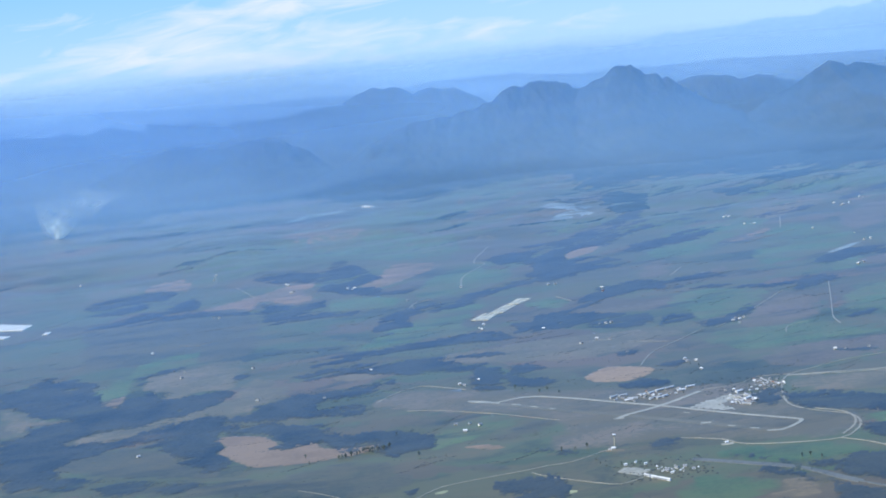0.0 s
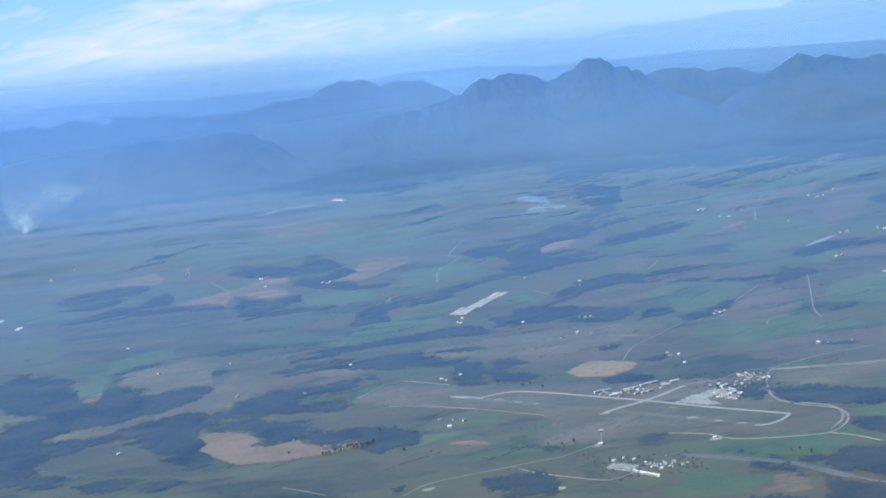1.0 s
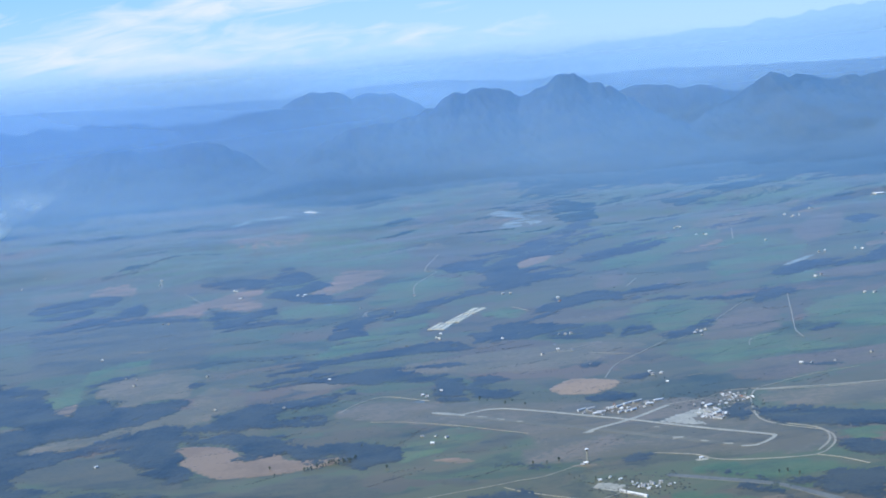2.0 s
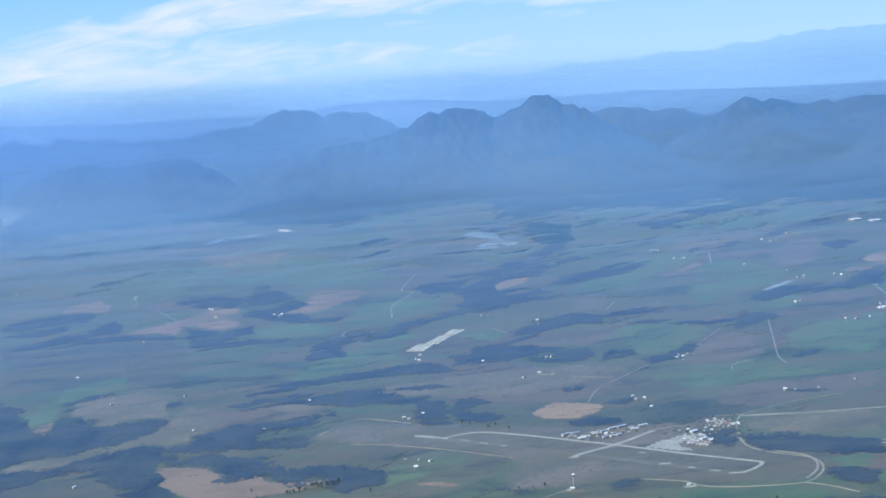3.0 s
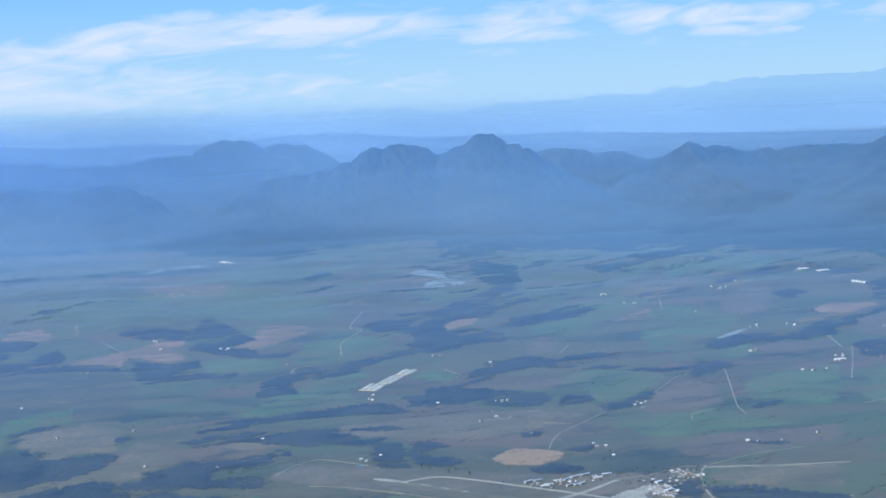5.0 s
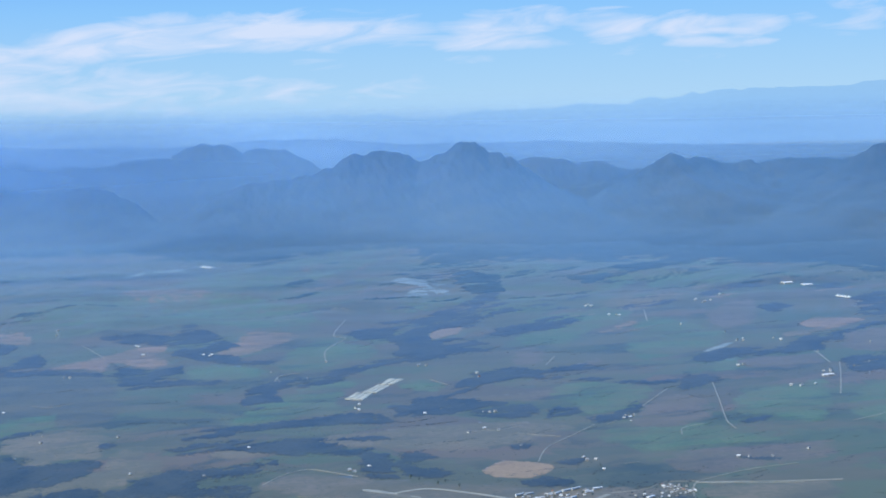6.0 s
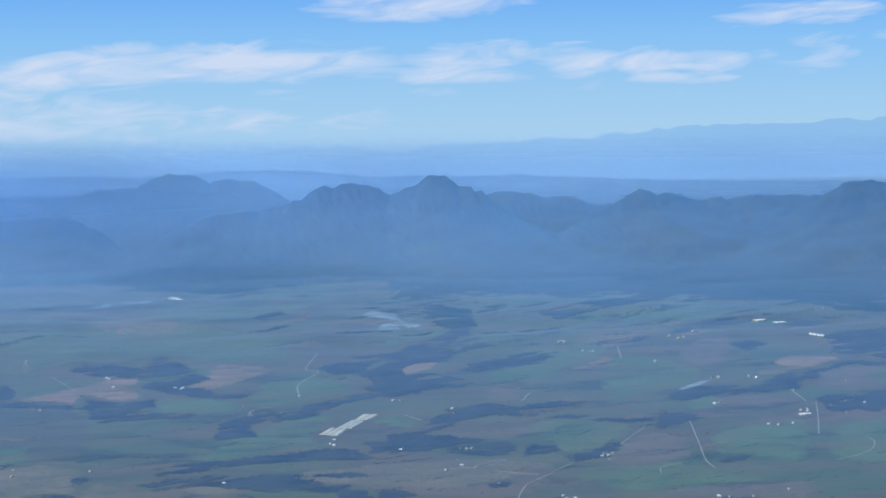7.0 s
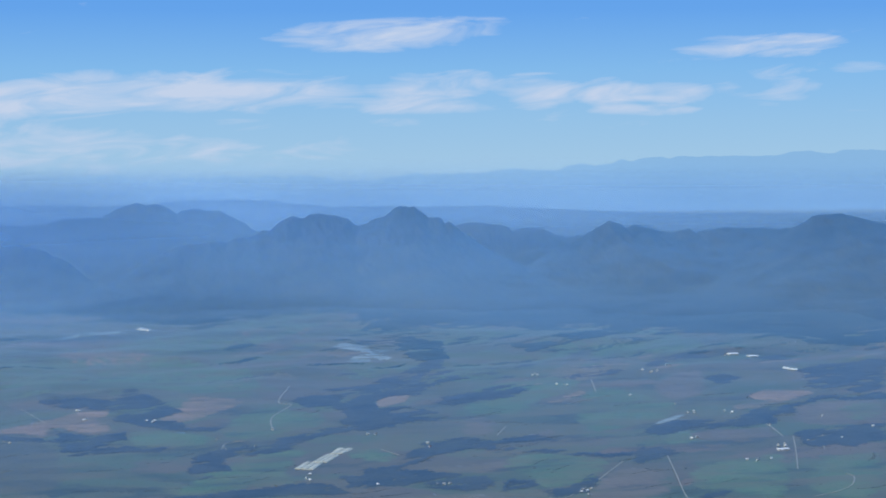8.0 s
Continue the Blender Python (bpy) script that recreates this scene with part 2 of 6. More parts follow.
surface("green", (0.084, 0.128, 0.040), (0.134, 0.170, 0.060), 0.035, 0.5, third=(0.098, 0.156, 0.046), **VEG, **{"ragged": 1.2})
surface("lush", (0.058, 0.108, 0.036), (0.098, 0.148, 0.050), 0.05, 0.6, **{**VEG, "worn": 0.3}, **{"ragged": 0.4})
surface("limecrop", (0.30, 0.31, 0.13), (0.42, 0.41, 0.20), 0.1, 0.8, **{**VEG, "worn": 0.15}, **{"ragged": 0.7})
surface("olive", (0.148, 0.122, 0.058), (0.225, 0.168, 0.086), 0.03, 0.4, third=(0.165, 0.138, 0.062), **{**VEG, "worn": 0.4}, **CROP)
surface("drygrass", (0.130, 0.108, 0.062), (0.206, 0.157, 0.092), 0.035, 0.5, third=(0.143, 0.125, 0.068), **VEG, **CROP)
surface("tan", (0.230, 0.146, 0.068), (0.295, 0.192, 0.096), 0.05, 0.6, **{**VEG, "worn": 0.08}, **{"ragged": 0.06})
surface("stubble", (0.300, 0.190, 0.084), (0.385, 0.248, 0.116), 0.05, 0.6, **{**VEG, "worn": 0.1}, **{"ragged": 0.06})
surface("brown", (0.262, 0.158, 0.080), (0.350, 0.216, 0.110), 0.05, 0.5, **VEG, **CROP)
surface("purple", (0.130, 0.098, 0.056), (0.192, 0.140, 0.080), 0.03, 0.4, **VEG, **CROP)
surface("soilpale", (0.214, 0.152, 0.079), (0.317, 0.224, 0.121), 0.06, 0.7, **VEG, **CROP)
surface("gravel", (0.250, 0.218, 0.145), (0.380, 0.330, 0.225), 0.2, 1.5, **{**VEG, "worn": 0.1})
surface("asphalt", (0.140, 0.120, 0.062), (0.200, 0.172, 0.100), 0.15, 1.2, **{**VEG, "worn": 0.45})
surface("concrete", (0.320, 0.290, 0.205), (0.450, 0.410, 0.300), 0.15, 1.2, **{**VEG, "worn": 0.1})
surface("paint", (0.74, 0.74, 0.72), (0.82, 0.82, 0.80), 0.8, 4.0, rough=0.6)
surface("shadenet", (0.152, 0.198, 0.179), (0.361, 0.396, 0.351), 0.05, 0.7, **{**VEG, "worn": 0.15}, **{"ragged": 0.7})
surface("oldplastic", (0.40, 0.39, 0.32), (0.56, 0.55, 0.46), 0.2, 1.4, rough=0.5)
surface("plastic", (0.66, 0.64, 0.56), (0.82, 0.80, 0.72), 0.3, 2.0, rough=0.35, spec=0.5)
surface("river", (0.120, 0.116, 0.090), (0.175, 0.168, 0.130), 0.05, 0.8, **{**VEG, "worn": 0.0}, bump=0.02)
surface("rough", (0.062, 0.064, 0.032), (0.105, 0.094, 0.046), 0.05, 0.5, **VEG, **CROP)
surface("whitewall", (0.54, 0.54, 0.52), (0.74, 0.74, 0.72), 0.8, 4.0, rough=0.8, vary=0.3)
surface("whiteroof", (0.60, 0.61, 0.60), (0.84, 0.84, 0.83), 0.6, 4.0, rough=0.5, spec=0.3, vary=0.35)
surface("tinroof", (0.26, 0.28, 0.31), (0.46, 0.47, 0.49), 0.6, 4.0, rough=0.5, vary=0.4)
surface("greyroof", (0.20, 0.21, 0.22), (0.34, 0.34, 0.34), 0.6, 4.0, rough=0.5)
surface("redroof", (0.22, 0.10, 0.07), (0.32, 0.16, 0.11), 0.6, 4.0, rough=0.8)
surface("darkglass", (0.02, 0.03, 0.035), (0.04, 0.05, 0.055), 0.6, 4.0, rough=0.1, spec=0.6)
surface("timber", (0.10, 0.075, 0.055), (0.18, 0.13, 0.09), 0.8, 5.0, rough=0.8)
surface("bark", (0.07, 0.055, 0.045), (0.12, 0.10, 0.08), 2.0, 8.0, rough=0.9)
surface("steel", (0.30, 0.31, 0.32), (0.42, 0.43, 0.44), 1.0, 5.0, rough=0.45, metal=0.6)


def ground_material():
    """Open country with the sky gloss that stands in for haze."""
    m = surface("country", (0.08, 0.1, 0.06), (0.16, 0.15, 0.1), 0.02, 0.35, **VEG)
    n, l = m.node_tree.nodes, m.node_tree.links
    land = n.new("ShaderNodeGroup")
    land.node_tree = open_country()
    l.new(land.outputs[0], n["Principled BSDF"].inputs["Base Color"])


ground_material()


# ---- helpers for the land ----
def lattice(ix, iy, seed):
    h = np.sin(ix * 127.1 + iy * 311.7 + seed * 74.7) * 43758.5453
    return h - np.floor(h)


def vnoise(x, y, size, seed=0):
    """Smooth noise from -1 to 1, with features of the given size."""
    x, y = np.asarray(x, float) / size, np.asarray(y, float) / size
    ix, iy = np.floor(x), np.floor(y)
    fx, fy = x - ix, y - iy
    fx, fy = fx * fx * (3 - 2 * fx), fy * fy * (3 - 2 * fy)
    a = lattice(ix, iy, seed) * (1 - fx) + lattice(ix + 1, iy, seed) * fx
    b = lattice(ix, iy + 1, seed) * (1 - fx) + lattice(ix + 1, iy + 1, seed) * fx
    return 2 * (a * (1 - fy) + b * fy) - 1


def fractal(x, y, size, seed=0, octaves=5, gain=0.5):
    out, amp = 0, 1.0
    for k in range(octaves):
        out, amp, size = out + amp * vnoise(x, y, size, seed + 3 * k), amp * gain, size * 0.5
    return out


def ground_z(x, y):
    """The valley floor: a gentle rise with low swells."""
    near_y = np.minimum(y, 1450 + 0.05 * (y - 1450))
    near_x = np.clip(x, -500, 700)
    near = -12.52665 + 0.01676 * near_x + 0.01296 * near_y + 0.5 * np.sin(x / 61 + 1.3) * np.sin(y / 83 + 0.4) + 0.35 * np.sin(x / 37 + y / 51)
    rolling = np.clip((y - 980) / 160, 0, 1) * np.clip((1800 - y) / 250, 0, 1)
    near = near + 1.9 * rolling * fractal(0.85 * x + 0.5 * y, 0.85 * y - 0.5 * x, 62, 71, 4, 0.5)
    fade = np.clip((y - 1500) / 600, 0, 1)
    return near * (1 - fade) - 4 * fade


def mesh_object(name, verts, faces, material, parent=None, smooth=False, label="", rim=None):
    me = bpy.data.meshes.new(name)
    me.from_pydata([tuple(v) for v in verts], [], [tuple(f) for f in faces])
    me.materials.append(MATS[material])
    if smooth:
        me.polygons.foreach_set("use_smooth", [True] * len(me.polygons))
    if rim is not None:
        me.attributes.new("rim", "FLOAT", "POINT").data.foreach_set("value", np.asarray(rim, np.float32))
    me.update()
    ob = new(name, me)
    if parent is not None:
        ob.parent = parent
    if label:
        ob["label"] = label
    return ob


def part(name, bm, material, parent, label=""):
    me = bpy.data.meshes.new(name)
    bm.to_mesh(me)
    bm.free()
    me.materials.append(MATS[material])
    ob = new(name, me)
    ob.parent = parent
    if label:
        ob["label"] = label
    return ob


def sheet(name, xs, ys, height, material, smooth=True):
    """A grid over xs and ys with the heights of a function."""
    gx, gy = np.meshgrid(xs, ys)
    gz = height(gx, gy)
    verts = np.stack([gx.ravel(), gy.ravel(), gz.ravel()], 1)
    i = np.arange(len(xs) * len(ys)).reshape(len(ys), len(xs))
    faces = np.stack([i[:-1, :-1].ravel(), i[:-1, 1:].ravel(), i[1:, 1:].ravel(), i[1:, :-1].ravel()], 1)
    return mesh_object(name, verts.tolist(), faces.tolist(), material, smooth=smooth)


# ---- the ground, out to the horizon ----
def spread(lo, a, b, hi, step, coarse):
    return np.concatenate([np.arange(lo, a, coarse), np.arange(a, b, step), np.arange(b, hi + 1, coarse)])


tagged(sheet("ground", spread(-3600, -700, 900, 3600, 6.0, 100.0), spread(-1500, 300, 1850, 4800, 6.0, 100.0), ground_z, "country"),
       "hazy farmland of pastures, fallow fields and dry grass", "ground", kind="structure")


# ---- mountains ----
def smooth_interp(x, table, soft):
    xs, zs = zip(*table)
    return sum(np.interp(x + d * soft, xs, zs) for d in (-1, -0.5, 0, 0.5, 1)) / 5


def mountain_range(name, label, crest, depth, foot, back, x0, x1, step, seed, relief=6.0, material="scrub"):
    """A range: crest heights along x at the given depth, wooded spurs running down to the foot line in front and behind."""
    def height(x, y):
        line = depth + 14 * vnoise(x, 0 * x, 170, seed)
        toe = smooth_interp(x, foot, 40) + 38 * fractal(x, 0 * x, 120, seed + 1, 3)
        s = np.clip(np.where(y < line, (y - toe) / (line - toe), (line + back - y) / back), 0, 1)
        across = x + (line - y) * 0.35 * vnoise(x, y, 190, seed + 2)
        sharp = s ** 1.6
        top = smooth_interp(across, crest, 1.5) * sharp + smooth_interp(across, crest, 55) * (1 - sharp)
        g = 0.25 * s + 0.75 * s ** 2.3
        spurs = 1 - 1.5 * np.abs(fractal(across, y * 0.55, 105, seed + 5, 5, 0.5))
        knolls = fractal(x, y, 60, seed + 6, 4, 0.5)
        trees = 1.3 * fractal(x, y * 0.4, 9, seed + 7, 3, 0.75)
        lift = (relief * (spurs - 0.35) + 0.35 * relief * knolls) * 4 * g * (1 - g) + trees * s
        low = ground_z(x, y)
        lift = lift * np.clip((smooth_interp(x, crest, 30) - low) / 25, 0, 1)
        return low * (1 - g) + np.maximum(top, -8) * g + lift - 1.6 * (1 - s) ** 6
    ys = np.unique(np.concatenate([np.arange(min(f[1] for f in foot) - 30, depth - 40, step * 1.4), np.arange(depth - 40, depth + 40, step * 0.8), np.arange(depth + 40, depth + back + 20, step * 4)]))
    ob = sheet(name, np.arange(x0, x1, step), ys, height, material, smooth=True)
    return tagged(ob, label, "mountains", kind="structure")


TWIN_PEAKS = [(-130, -14), (-60, 3), (-12, 24.5), (7, 37.2), (22, 42.5), (32, 47), (43, 52.6), (58, 52.3), (71, 55.2), (84, 53.5), (89, 57.3), (99, 57.8), (110, 61.4), (120, 63.9), (128, 69.1), (133, 72.4), (144, 76), (151, 75.1), (158, 77.9), (166, 79), (175, 78.6), (180, 76.3), (190, 73.7), (198, 69.7), (204, 67.3), (211, 71.6), (218, 74.3), (226, 76.5), (236, 83.3), (242, 84.5), (250, 83.1), (254, 83.9), (259, 80.1), (264, 75.7), (276, 73.6), (284, 69.1), (289, 66.2), (307, 53.9), (333, 39.1), (385, 14.5), (420, -4)]
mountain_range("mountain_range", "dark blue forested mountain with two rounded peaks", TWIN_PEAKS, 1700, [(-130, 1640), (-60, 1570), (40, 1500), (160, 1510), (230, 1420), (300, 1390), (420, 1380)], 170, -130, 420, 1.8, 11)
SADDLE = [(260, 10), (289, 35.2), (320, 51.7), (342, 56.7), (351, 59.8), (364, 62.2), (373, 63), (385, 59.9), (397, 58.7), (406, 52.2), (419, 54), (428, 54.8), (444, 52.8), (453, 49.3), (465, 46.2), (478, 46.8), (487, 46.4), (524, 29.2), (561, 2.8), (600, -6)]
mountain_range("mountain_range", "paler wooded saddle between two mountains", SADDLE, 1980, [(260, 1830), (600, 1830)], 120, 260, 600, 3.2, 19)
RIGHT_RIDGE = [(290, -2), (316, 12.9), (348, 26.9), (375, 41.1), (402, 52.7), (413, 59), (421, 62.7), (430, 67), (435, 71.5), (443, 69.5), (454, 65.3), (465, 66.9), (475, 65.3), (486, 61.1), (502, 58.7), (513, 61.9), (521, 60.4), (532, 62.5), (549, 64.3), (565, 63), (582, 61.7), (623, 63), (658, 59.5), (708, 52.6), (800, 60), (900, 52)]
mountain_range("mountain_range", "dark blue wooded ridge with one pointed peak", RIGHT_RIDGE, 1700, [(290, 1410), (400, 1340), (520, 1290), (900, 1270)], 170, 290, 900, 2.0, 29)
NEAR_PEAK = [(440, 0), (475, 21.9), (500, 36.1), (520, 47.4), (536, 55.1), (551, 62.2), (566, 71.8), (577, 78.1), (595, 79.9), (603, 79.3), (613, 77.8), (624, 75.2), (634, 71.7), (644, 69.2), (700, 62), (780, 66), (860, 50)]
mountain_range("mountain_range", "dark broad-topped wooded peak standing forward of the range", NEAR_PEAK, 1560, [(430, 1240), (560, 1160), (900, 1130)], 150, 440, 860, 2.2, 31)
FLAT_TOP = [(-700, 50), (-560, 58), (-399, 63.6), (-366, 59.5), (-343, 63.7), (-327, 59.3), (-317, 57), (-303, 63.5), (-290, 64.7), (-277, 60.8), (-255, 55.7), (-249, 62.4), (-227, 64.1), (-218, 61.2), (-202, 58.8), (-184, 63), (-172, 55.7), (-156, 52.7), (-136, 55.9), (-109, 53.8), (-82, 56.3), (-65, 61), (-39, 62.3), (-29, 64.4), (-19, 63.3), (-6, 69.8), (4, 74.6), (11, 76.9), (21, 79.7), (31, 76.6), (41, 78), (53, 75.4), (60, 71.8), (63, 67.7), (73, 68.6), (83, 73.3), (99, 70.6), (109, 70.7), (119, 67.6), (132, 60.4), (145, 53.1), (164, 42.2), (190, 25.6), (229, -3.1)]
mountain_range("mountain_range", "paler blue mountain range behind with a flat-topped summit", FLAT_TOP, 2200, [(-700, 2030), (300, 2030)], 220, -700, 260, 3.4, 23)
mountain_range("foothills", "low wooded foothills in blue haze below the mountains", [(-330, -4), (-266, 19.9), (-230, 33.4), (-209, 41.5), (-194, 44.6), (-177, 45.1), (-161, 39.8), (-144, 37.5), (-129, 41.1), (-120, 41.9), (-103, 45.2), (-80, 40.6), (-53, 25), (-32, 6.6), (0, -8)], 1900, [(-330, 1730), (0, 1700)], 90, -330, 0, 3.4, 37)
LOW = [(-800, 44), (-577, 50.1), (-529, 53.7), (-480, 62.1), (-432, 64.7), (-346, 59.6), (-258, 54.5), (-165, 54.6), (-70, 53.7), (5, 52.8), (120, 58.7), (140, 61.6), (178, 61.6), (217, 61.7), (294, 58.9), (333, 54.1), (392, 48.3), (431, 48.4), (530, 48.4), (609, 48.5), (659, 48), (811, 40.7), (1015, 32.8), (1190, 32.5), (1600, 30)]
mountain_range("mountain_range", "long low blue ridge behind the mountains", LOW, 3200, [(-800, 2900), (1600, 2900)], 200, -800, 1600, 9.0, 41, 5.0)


def far_backdrop():
    """The last range: a pale glowing backdrop, distance haze put into its colour."""
    m = bpy.data.materials.new("distance")
    m.use_nodes = True
    n, l = m.node_tree.nodes, m.node_tree.links
    n.clear()
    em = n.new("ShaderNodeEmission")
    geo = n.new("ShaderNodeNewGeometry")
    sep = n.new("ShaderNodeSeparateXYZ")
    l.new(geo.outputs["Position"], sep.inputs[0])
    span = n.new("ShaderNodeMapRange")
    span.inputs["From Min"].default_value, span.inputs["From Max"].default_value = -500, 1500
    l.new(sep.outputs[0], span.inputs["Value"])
    # emission tones imitate haze: palest at the left, deeper to the right
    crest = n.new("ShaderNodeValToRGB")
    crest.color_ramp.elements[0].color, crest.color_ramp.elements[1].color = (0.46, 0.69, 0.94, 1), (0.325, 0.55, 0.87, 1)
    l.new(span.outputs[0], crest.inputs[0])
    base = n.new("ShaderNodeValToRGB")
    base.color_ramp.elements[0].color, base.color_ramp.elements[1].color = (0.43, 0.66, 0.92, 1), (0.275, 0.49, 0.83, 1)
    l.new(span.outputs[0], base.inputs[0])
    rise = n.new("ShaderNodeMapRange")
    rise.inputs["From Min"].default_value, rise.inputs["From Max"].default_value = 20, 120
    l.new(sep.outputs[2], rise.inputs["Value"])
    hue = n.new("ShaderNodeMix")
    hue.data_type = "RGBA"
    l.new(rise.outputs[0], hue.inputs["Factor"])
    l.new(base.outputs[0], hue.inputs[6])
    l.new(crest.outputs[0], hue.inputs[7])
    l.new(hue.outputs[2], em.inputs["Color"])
    out = n.new("ShaderNodeOutputMaterial")
    l.new(em.outputs[0], out.inputs[0])
    MATS["distance"] = m
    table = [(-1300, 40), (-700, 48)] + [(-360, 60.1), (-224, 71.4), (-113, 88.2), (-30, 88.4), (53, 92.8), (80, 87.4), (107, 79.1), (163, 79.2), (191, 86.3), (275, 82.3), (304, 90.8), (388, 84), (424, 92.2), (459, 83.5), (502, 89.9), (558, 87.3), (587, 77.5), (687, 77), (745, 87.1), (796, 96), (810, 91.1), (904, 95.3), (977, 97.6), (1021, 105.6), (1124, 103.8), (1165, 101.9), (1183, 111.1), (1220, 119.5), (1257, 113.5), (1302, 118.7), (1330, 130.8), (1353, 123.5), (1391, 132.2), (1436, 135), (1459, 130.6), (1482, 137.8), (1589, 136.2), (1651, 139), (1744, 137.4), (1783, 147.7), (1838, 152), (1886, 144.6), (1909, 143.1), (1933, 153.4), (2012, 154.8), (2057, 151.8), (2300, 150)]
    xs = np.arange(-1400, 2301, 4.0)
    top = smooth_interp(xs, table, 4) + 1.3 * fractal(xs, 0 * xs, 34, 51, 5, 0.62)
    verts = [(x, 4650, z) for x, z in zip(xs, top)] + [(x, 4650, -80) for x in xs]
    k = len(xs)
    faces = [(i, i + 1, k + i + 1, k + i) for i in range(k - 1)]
    tagged(mesh_object("backdrop", verts, faces, "distance"), "glowing pale blue backdrop of a far mountain ridge under the sky", "backdrop", kind="structure")


far_backdrop()


# ---- haze ----
def haze_bank(line, high, density, lean, seed, colour, patchy=0.25):
    """An added upright see-through sheet along a line of the plan, its blue standing in for haze: thickest a little
    above the ground, fading out upwards.
    """
    m = bpy.data.materials.new("haze")
    m.use_nodes = True
    n, l = m.node_tree.nodes, m.node_tree.links
    n.clear()

    def op(kind, a, b, clamp=False):
        q = n.new("ShaderNodeMath")
        q.operation, q.use_clamp = kind, clamp
        for i, v in enumerate((a, b)):
            if isinstance(v, (int, float)):
                q.inputs[i].default_value = v
            else:
                l.new(v, q.inputs[i])
        return q.outputs[0]

    tc = n.new("ShaderNodeUVMap")
    uv = n.new("ShaderNodeSeparateXYZ")
    l.new(tc.outputs[0], uv.inputs[0])
    stretch = n.new("ShaderNodeMapping")
    stretch.inputs["Location"].default_value, stretch.inputs["Scale"].default_value = (seed, 0, 0), (7, 1.6, 1)
    l.new(tc.outputs[0], stretch.inputs["Vector"])
    drift = n.new("ShaderNodeTexNoise")
    drift.inputs["Scale"].default_value, drift.inputs["Detail"].default_value = 1.0, 3
    l.new(stretch.outputs[0], drift.inputs["Vector"])
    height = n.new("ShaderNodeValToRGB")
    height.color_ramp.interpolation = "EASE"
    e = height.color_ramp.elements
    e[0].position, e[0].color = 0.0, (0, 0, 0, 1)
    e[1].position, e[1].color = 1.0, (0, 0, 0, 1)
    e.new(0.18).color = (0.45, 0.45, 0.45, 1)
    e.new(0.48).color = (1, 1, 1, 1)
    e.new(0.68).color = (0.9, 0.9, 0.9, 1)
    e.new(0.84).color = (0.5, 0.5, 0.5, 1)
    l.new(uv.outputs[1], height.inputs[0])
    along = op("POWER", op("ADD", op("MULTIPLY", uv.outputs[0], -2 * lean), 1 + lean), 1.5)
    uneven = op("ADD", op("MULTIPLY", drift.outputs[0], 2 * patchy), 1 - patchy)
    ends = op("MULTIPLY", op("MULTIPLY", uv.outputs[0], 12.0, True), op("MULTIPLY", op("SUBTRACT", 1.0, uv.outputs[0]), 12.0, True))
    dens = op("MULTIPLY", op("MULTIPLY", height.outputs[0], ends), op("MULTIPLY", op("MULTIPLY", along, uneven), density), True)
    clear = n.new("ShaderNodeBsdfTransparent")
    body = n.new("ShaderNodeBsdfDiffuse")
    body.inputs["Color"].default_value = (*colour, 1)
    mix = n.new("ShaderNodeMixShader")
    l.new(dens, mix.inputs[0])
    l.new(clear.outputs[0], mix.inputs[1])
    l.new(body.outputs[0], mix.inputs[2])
    out = n.new("ShaderNodeOutputMaterial")
    l.new(mix.outputs[0], out.inputs[0])
    MATS["haze"] = m
    us, vs = 60, 7
    lx = np.linspace(line[0][0], line[-1][0], us)
    ly = smooth_interp(lx, line, 50) + 12 * vnoise(lx, 0 * lx, 240, seed)
    verts, faces = [], []
    for j in range(vs):
        f = j / (vs - 1)
        verts += [(x, y + 3 * math.sin(0.02 * x + j), z * (1 - f) + high * f) for x, y, z in zip(lx, ly, ground_z(lx, ly) - 1)]
    for j in range(vs - 1):
        for i in range(us - 1):
            a = j * us + i
            faces.append((a, a + 1, a + us + 1, a + us))
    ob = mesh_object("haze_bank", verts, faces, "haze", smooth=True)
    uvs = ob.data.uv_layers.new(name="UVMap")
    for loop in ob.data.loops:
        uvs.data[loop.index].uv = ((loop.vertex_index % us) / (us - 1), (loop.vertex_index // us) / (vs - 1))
    tagged(ob, "upright blue see-through sheet standing in for haze below the mountains", "haze", kind="stuff")


# stand-in haze sheets, thinned to the right to suit the tones in view
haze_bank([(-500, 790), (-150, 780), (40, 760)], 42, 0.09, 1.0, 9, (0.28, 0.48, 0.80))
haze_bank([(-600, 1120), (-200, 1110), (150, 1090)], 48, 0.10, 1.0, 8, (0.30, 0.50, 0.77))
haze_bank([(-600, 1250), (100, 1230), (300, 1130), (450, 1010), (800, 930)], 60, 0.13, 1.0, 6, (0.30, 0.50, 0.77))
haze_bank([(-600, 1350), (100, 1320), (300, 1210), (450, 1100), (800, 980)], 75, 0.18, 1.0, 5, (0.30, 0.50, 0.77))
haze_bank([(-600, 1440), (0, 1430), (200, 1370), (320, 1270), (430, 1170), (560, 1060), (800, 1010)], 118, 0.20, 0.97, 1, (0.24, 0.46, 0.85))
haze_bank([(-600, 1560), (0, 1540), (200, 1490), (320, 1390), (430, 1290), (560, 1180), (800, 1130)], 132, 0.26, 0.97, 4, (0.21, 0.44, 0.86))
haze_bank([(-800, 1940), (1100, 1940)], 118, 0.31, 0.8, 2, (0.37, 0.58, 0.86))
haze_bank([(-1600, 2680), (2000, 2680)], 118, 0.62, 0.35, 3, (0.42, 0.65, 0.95))


